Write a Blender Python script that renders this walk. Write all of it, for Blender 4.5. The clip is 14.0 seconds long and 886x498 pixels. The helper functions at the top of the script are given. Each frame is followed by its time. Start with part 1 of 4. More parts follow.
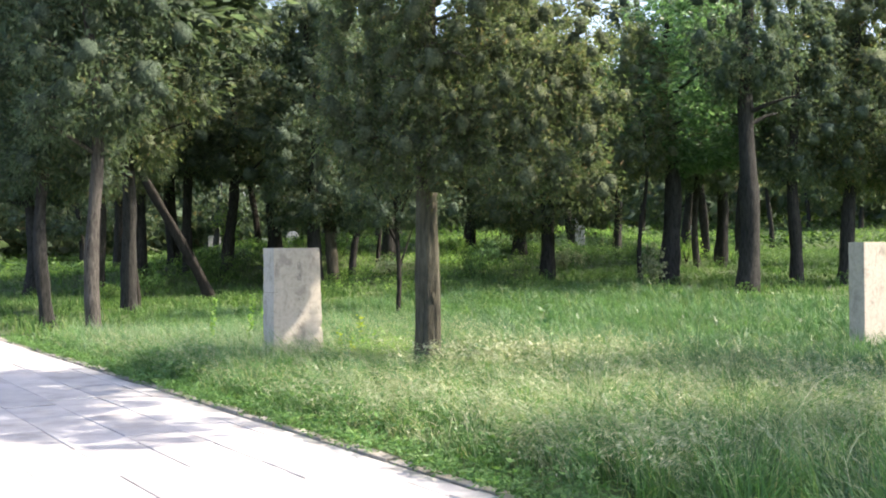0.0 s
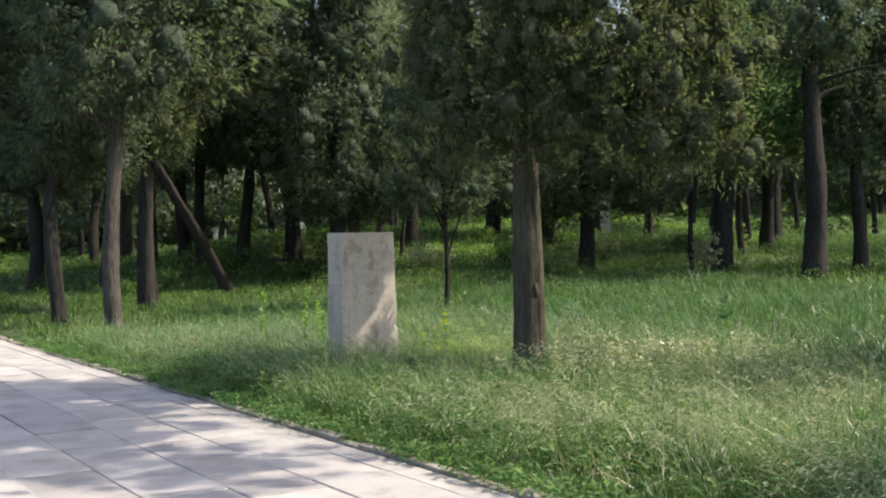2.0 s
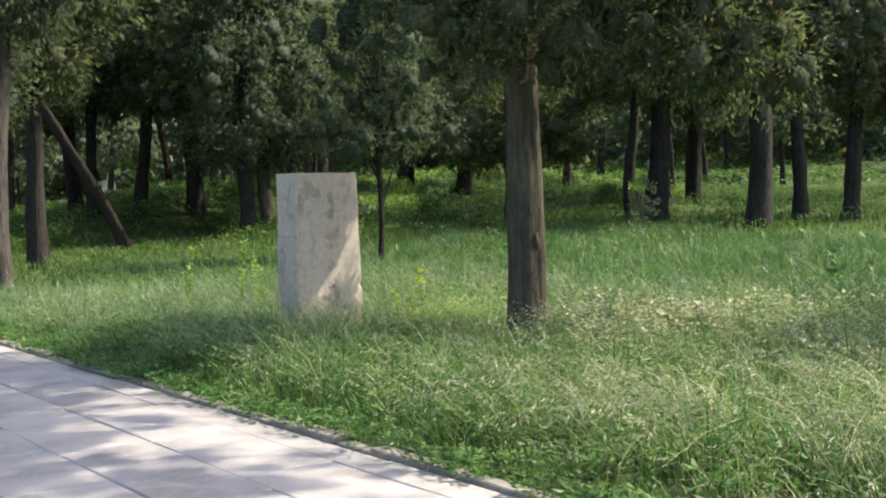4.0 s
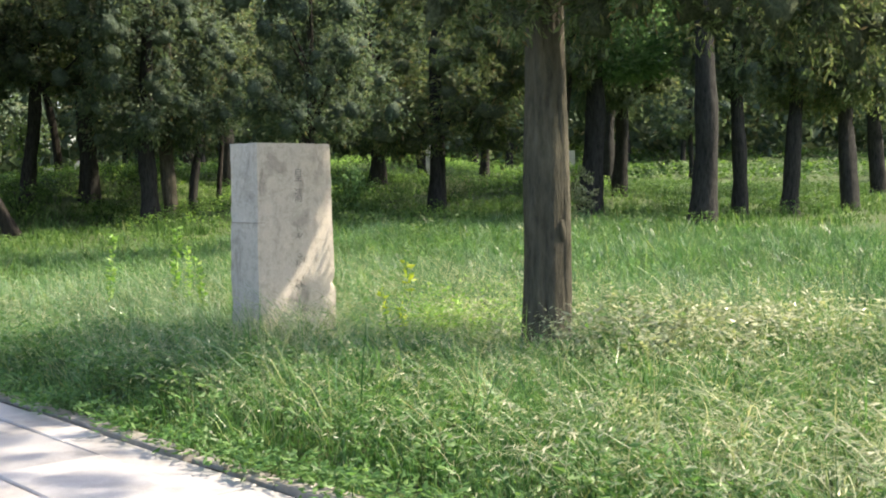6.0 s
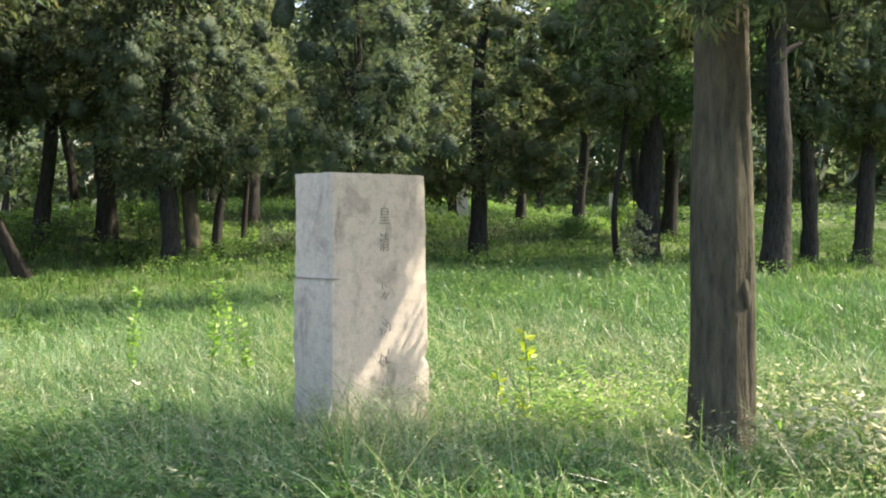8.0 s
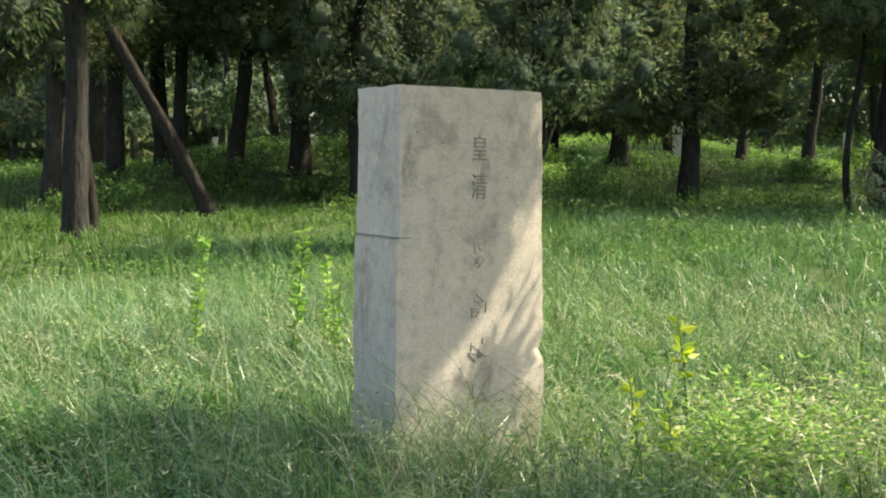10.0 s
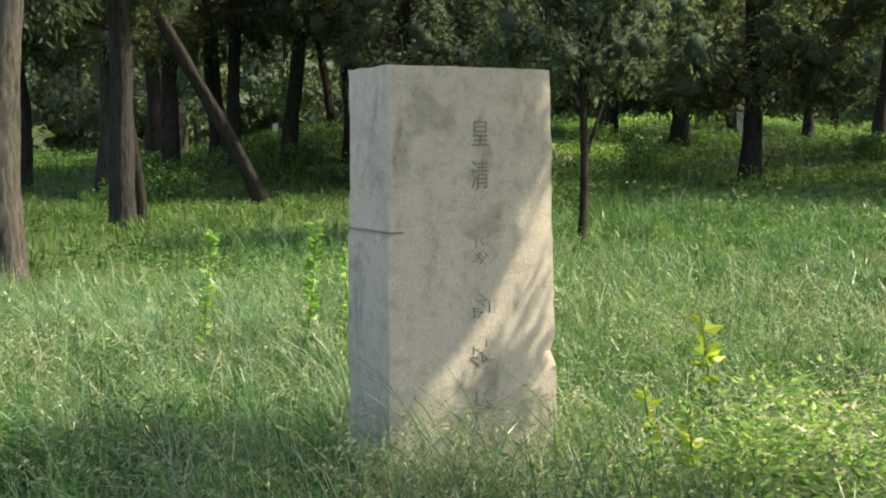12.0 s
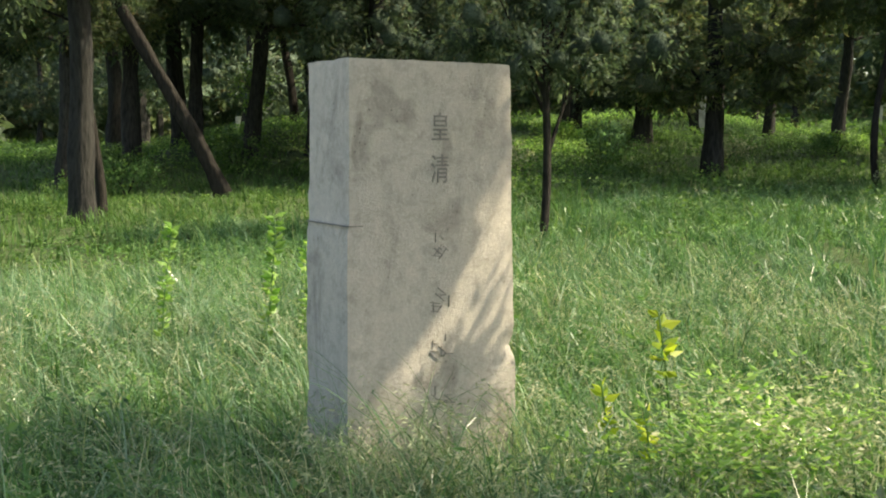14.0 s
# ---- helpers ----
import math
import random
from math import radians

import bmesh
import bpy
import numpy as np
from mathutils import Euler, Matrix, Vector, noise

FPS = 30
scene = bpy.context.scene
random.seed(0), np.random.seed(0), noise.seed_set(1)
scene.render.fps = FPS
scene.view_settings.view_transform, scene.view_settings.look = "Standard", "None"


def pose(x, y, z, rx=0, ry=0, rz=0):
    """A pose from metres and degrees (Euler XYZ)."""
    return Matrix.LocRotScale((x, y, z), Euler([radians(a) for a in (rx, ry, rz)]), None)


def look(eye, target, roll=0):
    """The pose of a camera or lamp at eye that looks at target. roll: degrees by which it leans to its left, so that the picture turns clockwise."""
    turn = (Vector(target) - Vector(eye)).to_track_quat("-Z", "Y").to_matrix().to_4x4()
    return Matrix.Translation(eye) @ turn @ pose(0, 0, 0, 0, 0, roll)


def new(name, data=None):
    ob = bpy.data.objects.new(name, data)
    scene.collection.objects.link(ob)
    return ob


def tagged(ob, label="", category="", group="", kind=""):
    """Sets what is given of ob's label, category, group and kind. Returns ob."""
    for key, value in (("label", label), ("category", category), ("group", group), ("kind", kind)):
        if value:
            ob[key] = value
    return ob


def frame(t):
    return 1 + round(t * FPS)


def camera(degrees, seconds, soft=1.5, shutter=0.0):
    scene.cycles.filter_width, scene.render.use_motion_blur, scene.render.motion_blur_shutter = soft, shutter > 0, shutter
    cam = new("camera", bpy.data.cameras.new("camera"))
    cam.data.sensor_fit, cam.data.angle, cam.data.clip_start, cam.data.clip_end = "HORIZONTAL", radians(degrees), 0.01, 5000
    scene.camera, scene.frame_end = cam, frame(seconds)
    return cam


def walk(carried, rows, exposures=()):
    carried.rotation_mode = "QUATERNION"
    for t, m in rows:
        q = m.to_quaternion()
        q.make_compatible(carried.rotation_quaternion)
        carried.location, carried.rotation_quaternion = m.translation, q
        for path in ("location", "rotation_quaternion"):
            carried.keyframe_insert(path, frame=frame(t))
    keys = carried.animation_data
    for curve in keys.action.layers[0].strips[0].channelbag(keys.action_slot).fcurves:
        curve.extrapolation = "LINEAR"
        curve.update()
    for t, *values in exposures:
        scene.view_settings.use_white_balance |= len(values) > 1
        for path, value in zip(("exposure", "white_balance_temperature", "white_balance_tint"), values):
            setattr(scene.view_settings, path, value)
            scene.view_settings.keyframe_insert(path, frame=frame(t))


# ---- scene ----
cam = camera(42.7, 14.0, 2.0)
PATH = [
    (0, (-4.222, -4.687, 1.578), (-3.176, -2.982, 1.586), -0.6),
    (0.5, (-4.089, -3.951, 1.518), (-3.026, -2.259, 1.421), -0.4),
    (1, (-4.038, -3.257, 1.505), (-3.004, -1.546, 1.435), -0.7),
    (1.5, (-4.003, -2.592, 1.474), (-2.937, -0.902, 1.400), -0.1),
    (2, (-4.010, -1.957, 1.508), (-2.954, -0.259, 1.501), -1.2),
    (2.5, (-3.929, -1.215, 1.432), (-2.856, 0.468, 1.320), -1.5),
    (3, (-3.819, -0.668, 1.465), (-2.637, 0.943, 1.367), -1.7),
    (5.5, (-3.045, 2.132, 1.283), (-1.796, 3.690, 1.189), -1.0),
    (6, (-2.897, 2.657, 1.304), (-1.533, 4.117, 1.198), -0.7),
    (6.5, (-2.687, 3.254, 1.321), (-1.339, 4.730, 1.262), 1.1),
    (7, (-2.547, 3.807, 1.338), (-1.127, 5.215, 1.293), -0.2),
    (7.5, (-2.295, 4.306, 1.335), (-0.902, 5.740, 1.311), -0.3),
    (10, (-0.198, 5.992, 1.340), (0.836, 7.698, 1.199), 0.8),
    (10.5, (0.020, 6.175, 1.361), (0.962, 7.937, 1.271), 0.5),
    (11, (0.176, 6.212, 1.353), (1.081, 7.991, 1.221), 0.9),
    (11.5, (0.246, 6.218, 1.361), (1.136, 8.001, 1.187), -1.0),
    (12, (0.239, 6.208, 1.359), (1.170, 7.970, 1.187), -0.2),
    (12.5, (0.265, 6.207, 1.361), (1.207, 7.962, 1.189), -0.3),
    (13, (0.255, 6.206, 1.353), (1.209, 7.956, 1.185), -0.1),
    (13.5, (0.215, 6.221, 1.362), (1.187, 7.960, 1.186), 0.3),
    (14, (0.256, 6.204, 1.356), (1.243, 7.935, 1.175), 0.3),
]
EXPOSURE = [(0, 1.72, 6550, 17), (0.5, 1.48, 6600, 16), (1.5, 1.02, 6700, 16), (2, 0.9, 6700, 16), (3, 0.98, 6700, 16), (5.5, 1.46, 6800, 14), (7.5, 1.86, 7000, 17), (10, 1.48, 7250, 8), (14, 1.3, 7300, 8)]
walk(cam, [(t, look(eye, target, roll)) for t, eye, target, roll in PATH], EXPOSURE)

# ---- world, sun and exposure ----
SUN_DIR = Vector((0.55, -0.33, 0.77)).normalized()
world = bpy.data.worlds.new("world")
scene.world = world
world.use_nodes = True
wn = world.node_tree
sky = wn.nodes.new("ShaderNodeTexSky")
sky.sky_type = "NISHITA"
sky.sun_disc = False
sky.sun_elevation = math.asin(SUN_DIR.z)
sky.sun_rotation = math.atan2(SUN_DIR.x, SUN_DIR.y)
sky.dust_density = 3.0
wn.links.new(sky.outputs[0], wn.nodes["Background"].inputs[0])
wn.nodes["Background"].inputs[1].default_value = 0.15
sun = new("sun", bpy.data.lights.new("sun", "SUN"))
sun.data.energy = 3.9
sun.data.angle = radians(0.55)
sun.data.color = (1.0, 0.9, 0.74)
sun.rotation_euler = SUN_DIR.to_track_quat("Z", "Y").to_euler()


# ---- materials ----
def material(name):
    m = bpy.data.materials.new(name)
    m.use_nodes = True
    nt = m.node_tree
    return m, nt, nt.nodes["Principled BSDF"], nt.nodes["Material Output"]


def node(nt, kind, links=(), **values):
    n = nt.nodes.new(kind)
    for key, value in values.items():
        n.inputs[key.replace("_", " ")].default_value = value
    for key, out in links:
        nt.links.new(out, n.inputs[key])
    return n


def ramp(nt, fac, stops):
    n = nt.nodes.new("ShaderNodeValToRGB")
    e = n.color_ramp.elements
    while len(e) < len(stops):
        e.new(0.5)
    for el, (p, c) in zip(e, stops):
        el.position, el.color = p, (*c, 1)
    nt.links.new(fac, n.inputs[0])
    return n.outputs[0]


def mixed(nt, fac, a, b, mode="MIX"):
    n = nt.nodes.new("ShaderNodeMix")
    n.data_type, n.blend_type = "RGBA", mode
    for sock, value in ((n.inputs[0], fac), (n.inputs[6], a), (n.inputs[7], b)):
        if isinstance(value, (int, float)):
            sock.default_value = value
        elif isinstance(value, tuple):
            sock.default_value = (*value, 1)
        else:
            nt.links.new(value, sock)
    return n.outputs[2]


def coords(nt, scale=(1, 1, 1)):
    tc = nt.nodes.new("ShaderNodeNewGeometry")
    mp = nt.nodes.new("ShaderNodeMapping")
    mp.inputs["Scale"].default_value = scale
    nt.links.new(tc.outputs["Position"], mp.inputs[0])
    return mp.outputs[0]


def bump(nt, bsdf, height, strength, distance):
    b = node(nt, "ShaderNodeBump", [("Height", height)], Strength=strength, Distance=distance)
    nt.links.new(b.outputs[0], bsdf.inputs["Normal"])


def leaf_material(name, colours, translucent=0.4, rough=0.5, gloss=0.25):
    """Thin leaf: diffuse and translucent, tinted piece by piece."""
    m, nt, p, out = material(name)
    geo = nt.nodes.new("ShaderNodeNewGeometry")
    col = ramp(nt, geo.outputs["Random Per Island"], colours)
    big = node(nt, "ShaderNodeTexNoise", [("Vector", geo.outputs["Position"])], Scale=0.8, Detail=3.0)
    col = mixed(nt, 0.55, col, ramp(nt, big.outputs[0], [(0.3, (0.62, 0.66, 0.6)), (0.7, (1.25, 1.2, 1.1))]), "MULTIPLY")
    tuft = node(nt, "ShaderNodeTexNoise", [("Vector", geo.outputs["Position"])], Scale=3.4, Detail=4.0, Roughness=0.6)
    col = mixed(nt, 0.6, col, ramp(nt, tuft.outputs[0], [(0.34, (0.45, 0.5, 0.45)), (0.52, (1.0, 1.0, 1.0)), (0.68, (1.5, 1.42, 1.3))]), "MULTIPLY")
    nt.links.new(col, p.inputs["Base Color"])
    p.inputs["Roughness"].default_value = rough
    p.inputs["Specular IOR Level"].default_value = gloss
    tr = nt.nodes.new("ShaderNodeBsdfTranslucent")
    nt.links.new(mixed(nt, 1.0, col, (1.15, 1.22, 0.75), "MULTIPLY"), tr.inputs[0])
    mix = nt.nodes.new("ShaderNodeMixShader")
    mix.inputs[0].default_value = translucent
    nt.links.new(p.outputs[0], mix.inputs[1])
    nt.links.new(tr.outputs[0], mix.inputs[2])
    nt.links.new(mix.outputs[0], out.inputs[0])
    return m


def bark_material(name, dark, light, green=0.0):
    m, nt, p, out = material(name)
    v = coords(nt, (9, 9, 2.0))
    n1 = node(nt, "ShaderNodeTexNoise", [("Vector", v)], Scale=2.2, Detail=6.0, Roughness=0.65)
    n2 = node(nt, "ShaderNodeTexNoise", [("Vector", coords(nt))], Scale=2.0, Detail=3.0)
    col = ramp(nt, n1.outputs[0], [(0.32, dark), (0.5, tuple((a + b) / 2 for a, b in zip(dark, light))), (0.72, light)])
    col = mixed(nt, 0.5, col, ramp(nt, n2.outputs[0], [(0.3, (0.6, 0.6, 0.6)), (0.7, (1.2, 1.2, 1.15))]), "MULTIPLY")
    nt.links.new(col, p.inputs["Base Color"])
    p.inputs["Roughness"].default_value = 0.95
    p.inputs["Specular IOR Level"].default_value = 0.12
    bump(nt, p, n1.outputs[0], 1.0, 0.06)
    return m


def stone_material(name, base, stain, warm):
    m, nt, p, out = material(name)
    v = coords(nt)
    fine = node(nt, "ShaderNodeTexNoise", [("Vector", v)], Scale=70.0, Detail=6.0, Roughness=0.7)
    mid = node(nt, "ShaderNodeTexNoise", [("Vector", coords(nt, (1, 1, 0.55)))], Scale=4.5, Detail=7.0, Roughness=0.62, Distortion=0.6)
    streak = node(nt, "ShaderNodeTexNoise", [("Vector", coords(nt, (14, 14, 0.7)))], Scale=1.6, Detail=4.0)
    col = ramp(nt, mid.outputs[0], [(0.36, stain), (0.47, base), (0.6, base), (0.72, warm)])
    col = mixed(nt, 0.45, col, ramp(nt, streak.outputs[0], [(0.3, (0.84, 0.84, 0.84)), (0.65, (1.06, 1.06, 1.05))]), "MULTIPLY")
    col = mixed(nt, 0.5, col, ramp(nt, fine.outputs[0], [(0.3, (0.75, 0.75, 0.74)), (0.7, (1.15, 1.15, 1.14))]), "MULTIPLY")
    blot = node(nt, "ShaderNodeTexNoise", [("Vector", v)], Scale=15.0, Detail=6.0, Roughness=0.7, Distortion=0.4)
    col = mixed(nt, 0.7, col, ramp(nt, blot.outputs[0], [(0.36, (0.74, 0.73, 0.71)), (0.5, (1.0, 1.0, 1.0)), (0.66, (1.1, 1.09, 1.06))]), "MULTIPLY")
    pit = node(nt, "ShaderNodeTexVoronoi", [("Vector", v)], Scale=34.0)
    pits = ramp(nt, pit.outputs["Distance"], [(0.06, (0.35, 0.34, 0.32)), (0.16, (1, 1, 1))])
    gate = ramp(nt, mid.outputs[0], [(0.40, (1, 1, 1)), (0.5, (0, 0, 0))])
    col = mixed(nt, gate, col, mixed(nt, 1.0, col, pits, "MULTIPLY"))
    nt.links.new(col, p.inputs["Base Color"])
    p.inputs["Roughness"].default_value = 0.85
    h = node(nt, "ShaderNodeMath", [(0, fine.outputs[0]), (1, mid.outputs[0])])
    bump(nt, p, h.outputs[0], 0.4, 0.012)
    return m


def slab_material():
    m, nt, p, out = material("paving_stone")
    v = coords(nt)
    info = nt.nodes.new("ShaderNodeObjectInfo")
    geo = nt.nodes.new("ShaderNodeNewGeometry")
    rnd = node(nt, "ShaderNodeMath", [(0, info.outputs["Random"]), (1, geo.outputs["Random Per Island"])])
    rnd.operation = "ADD"
    frac = node(nt, "ShaderNodeMath", [(0, rnd.outputs[0])])
    frac.operation = "FRACT"
    tint = ramp(nt, frac.outputs[0], [(0.0, (0.34, 0.335, 0.325)), (0.4, (0.41, 0.405, 0.395)), (0.7, (0.45, 0.435, 0.41)), (1.0, (0.385, 0.385, 0.385))])
    n1 = node(nt, "ShaderNodeTexNoise", [("Vector", v)], Scale=2.2, Detail=7.0, Roughness=0.65)
    n2 = node(nt, "ShaderNodeTexNoise", [("Vector", v)], Scale=60.0, Detail=5.0, Roughness=0.7)
    col = mixed(nt, 0.7, tint, ramp(nt, n1.outputs[0], [(0.32, (0.5, 0.48, 0.45)), (0.5, (0.95, 0.94, 0.93)), (0.7, (1.15, 1.12, 1.07))]), "MULTIPLY")
    col = mixed(nt, 0.5, col, ramp(nt, n2.outputs[0], [(0.3, (0.75, 0.75, 0.75)), (0.7, (1.15, 1.15, 1.15))]), "MULTIPLY")
    nt.links.new(col, p.inputs["Base Color"])
    p.inputs["Roughness"].default_value = 0.7
    bump(nt, p, n1.outputs[0], 0.25, 0.02)
    return m


def soil_material():
    m, nt, p, out = material("grassy_soil")
    v = coords(nt)
    n1 = node(nt, "ShaderNodeTexNoise", [("Vector", v)], Scale=0.5, Detail=6.0, Roughness=0.65)
    n2 = node(nt, "ShaderNodeTexNoise", [("Vector", v)], Scale=9.0, Detail=6.0, Roughness=0.7)
    col = ramp(nt, n1.outputs[0], [(0.3, (0.035, 0.055, 0.015)), (0.55, (0.055, 0.095, 0.02)), (0.75, (0.09, 0.12, 0.03))])
    col = mixed(nt, 0.8, col, ramp(nt, n2.outputs[0], [(0.3, (0.5, 0.5, 0.45)), (0.7, (1.4, 1.4, 1.2))]), "MULTIPLY")
    nt.links.new(col, p.inputs["Base Color"])
    p.inputs["Roughness"].default_value = 0.95
    bump(nt, p, n2.outputs[0], 1.0, 0.08)
    return m


def plain(name, colour, rough=0.9):
    m, nt, p, out = material(name)
    n1 = node(nt, "ShaderNodeTexNoise", [("Vector", coords(nt))], Scale=12.0, Detail=6.0, Roughness=0.7)
    col = mixed(nt, 0.7, colour, ramp(nt, n1.outputs[0], [(0.3, (0.55, 0.55, 0.55)), (0.7, (1.3, 1.3, 1.3))]), "MULTIPLY")
    nt.links.new(col, p.inputs["Base Color"])
    p.inputs["Roughness"].default_value = rough
    bump(nt, p, n1.outputs[0], 0.5, 0.02)
    return m


def foliage_mass(name, dark, light):
    """Dense inner foliage: a rough mat of small scales."""
    m, nt, p, out = material(name)
    n1 = node(nt, "ShaderNodeTexNoise", [("Vector", coords(nt))], Scale=26.0, Detail=6.0, Roughness=0.75)
    n2 = node(nt, "ShaderNodeTexNoise", [("Vector", coords(nt))], Scale=2.5, Detail=4.0)
    col = ramp(nt, n1.outputs[0], [(0.36, dark), (0.66, light)])
    col = mixed(nt, 0.6, col, ramp(nt, n2.outputs[0], [(0.35, (0.55, 0.58, 0.55)), (0.65, (1.3, 1.25, 1.15))]), "MULTIPLY")
    nt.links.new(col, p.inputs["Base Color"])
    p.inputs["Roughness"].default_value = 0.95
    p.inputs["Specular IOR Level"].default_value = 0.05
    bump(nt, p, n1.outputs[0], 1.0, 0.12)
    return m


STONE = stone_material("weathered_limestone", (0.46, 0.425, 0.36), (0.31, 0.283, 0.238), (0.55, 0.5, 0.415))
TOMB = stone_material("pale_tombstone", (0.55, 0.55, 0.52), (0.36, 0.36, 0.33), (0.60, 0.58, 0.54))
CARVED = plain("carved_groove", (0.22, 0.205, 0.18))
SLAB = slab_material()
JOINT = plain("joint_dirt", (0.03, 0.027, 0.022))
MORTAR = plain("pale_mortar", (0.5, 0.48, 0.44))
KERB = plain("kerb_stone", (0.28, 0.262, 0.23))
SOIL = soil_material()
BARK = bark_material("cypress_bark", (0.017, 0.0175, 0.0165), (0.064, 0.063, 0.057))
BARK_WARM = bark_material("brown_bark", (0.048, 0.046, 0.034), (0.135, 0.127, 0.094))
BARK_PALE = bark_material("grey_bark", (0.036, 0.034, 0.03), (0.125, 0.117, 0.104))
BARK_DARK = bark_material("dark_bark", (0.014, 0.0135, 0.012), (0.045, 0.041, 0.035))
NEEDLE = leaf_material("cypress_foliage", [(0.0, (0.075, 0.115, 0.083)), (0.45, (0.12, 0.175, 0.127)), (0.8, (0.17, 0.22, 0.163)), (0.96, (0.155, 0.175, 0.115)), (1.0, (0.18, 0.15, 0.1))], 0.48, 0.85, 0.08)
NEEDLE_WARM = leaf_material("browned_cypress_foliage", [(0.0, (0.085, 0.125, 0.07)), (0.4, (0.14, 0.19, 0.105)), (0.75, (0.2, 0.245, 0.145)), (0.93, (0.2, 0.21, 0.125)), (1.0, (0.23, 0.17, 0.105))], 0.45, 0.85, 0.08)
CORE = foliage_mass("inner_foliage", (0.06, 0.09, 0.065), (0.15, 0.2, 0.145))
CORE_WARM = foliage_mass("inner_olive_foliage", (0.075, 0.1, 0.062), (0.2, 0.24, 0.15))
BROAD = leaf_material("broad_leaves", [(0.0, (0.08, 0.17, 0.09)), (0.5, (0.13, 0.25, 0.13)), (1.0, (0.2, 0.34, 0.18))], 0.55, 0.35, 0.4)
GRASS = leaf_material("grass_blades", [(0.0, (0.03, 0.085, 0.03)), (0.35, (0.068, 0.17, 0.055)), (0.72, (0.12, 0.265, 0.08)), (0.9, (0.21, 0.335, 0.12)), (0.97, (0.34, 0.37, 0.19)), (1.0, (0.45, 0.43, 0.28))], 0.42, 0.36, 0.5)
GRASS_PALE = leaf_material("dry_grass_stems", [(0.0, (0.18, 0.26, 0.15)), (0.5, (0.34, 0.385, 0.25)), (1.0, (0.56, 0.55, 0.42))], 0.35, 0.4)
GRASS_BLUE = leaf_material("blue_green_grass", [(0.0, (0.09, 0.19, 0.09)), (0.5, (0.16, 0.28, 0.16)), (1.0, (0.27, 0.38, 0.25))], 0.35, 0.3, 0.6)
GRASS_DEEP = leaf_material("meadow_grass", [(0.0, (0.03, 0.085, 0.035)), (0.4, (0.058, 0.148, 0.062)), (0.78, (0.105, 0.22, 0.095)), (0.93, (0.2, 0.31, 0.14)), (1.0, (0.36, 0.385, 0.24))], 0.42, 0.36, 0.5)
WEED = leaf_material("weed_leaves", [(0.0, (0.055, 0.14, 0.045)), (0.5, (0.097, 0.205, 0.066)), (1.0, (0.185, 0.31, 0.11))], 0.45, 0.4)
UNDER = leaf_material("shade_plants", [(0.0, (0.04, 0.09, 0.025)), (0.5, (0.075, 0.15, 0.042)), (1.0, (0.15, 0.25, 0.075))], 0.45, 0.5)
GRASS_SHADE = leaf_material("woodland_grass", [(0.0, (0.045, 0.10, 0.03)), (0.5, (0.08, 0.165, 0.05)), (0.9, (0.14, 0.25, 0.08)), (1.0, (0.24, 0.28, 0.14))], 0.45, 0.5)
WEED_YELLOW = leaf_material("young_yellow_leaves", [(0.0, (0.22, 0.34, 0.03)), (0.5, (0.34, 0.45, 0.04)), (1.0, (0.45, 0.52, 0.06))], 0.55, 0.4)
WEED_LIGHT = leaf_material("light_green_leaves", [(0.0, (0.14, 0.30, 0.06)), (0.5, (0.22, 0.39, 0.09)), (1.0, (0.33, 0.47, 0.15))], 0.5, 0.4)
WEED_PALE = leaf_material("pale_shrub_leaves", [(0.0, (0.16, 0.22, 0.10)), (0.5, (0.32, 0.36, 0.22)), (1.0, (0.52, 0.52, 0.38))], 0.35, 0.3)


# ---- mesh helpers ----
def rng(seed):
    return np.random.default_rng(seed)


def quads(name, verts, faces, mat, smooth=False, normals=None):
    me = bpy.data.meshes.new(name)
    me.from_pydata(verts.reshape(-1, 3), [], faces.reshape(-1, 4))
    me.materials.append(mat)
    if smooth or normals is not None:
        me.shade_smooth()
    if normals is not None:
        me.normals_split_custom_set_from_vertices(normals)
    return me


def from_bm(name, bm, mat, smooth=False):
    me = bpy.data.meshes.new(name)
    bm.to_mesh(me)
    bm.free()
    me.materials.append(mat)
    if smooth:
        me.shade_smooth()
    return me


def part(name, me, parent, label=""):
    ob = new(name, me)
    ob.parent = parent
    return tagged(ob, label) if label else ob


MOUNDS = ((10.5, 36.5, 3.2, 0.8), (15.0, 37.5, 3.4, 0.75), (12.6, 41.0, 4.0, 0.7), (20.0, 39.0, 4.0, 0.6), (23.5, 36.0, 6.0, 0.5), (27.0, 29.0, 4.0, 0.45), (17.0, 46.0, 7.0, 0.7), (33.0, 45.0, 7.0, 1.3), (6.0, 42.0, 4.0, 0.5), (13.8, 28.2, 2.2, 0.35), (17.0, 31.0, 2.5, 0.4))


def ground_z(x, y):
    """Height of the ground: level by the path, rising gently under the trees."""
    x, y = np.asarray(x, float), np.asarray(y, float)
    d = np.hypot(x + 2.8, y + 2.0)
    s = d - 17.0
    rise = 0.033 * np.where(s > 30, s, 1.5 * np.log1p(np.exp(np.clip(s, -30, 30) / 1.5)))
    rise = np.minimum(rise, 2.6) + 0.11 * np.clip(d - 88.0, 0, 75)
    k = np.clip((x + 1.0) / 5.0, 0, 1)
    z = rise * k * k * (3 - 2 * k)
    side = np.clip((x / np.maximum(y + 2.0, 1.0) - 0.18) / 0.42, 0, 1)
    z = z * (0.3 + 0.7 * side * side * (3 - 2 * side))
    for mx, my, r, h in MOUNDS:
        z = z + h * np.exp(-((x - mx) ** 2 + (y - my) ** 2) / (r * r)) * (x > 0.5)
    z = z + 0.035 * np.sin(x * 0.9 + 1.3) * np.sin(y * 0.7) * np.clip(x, 0, 1)
    return z


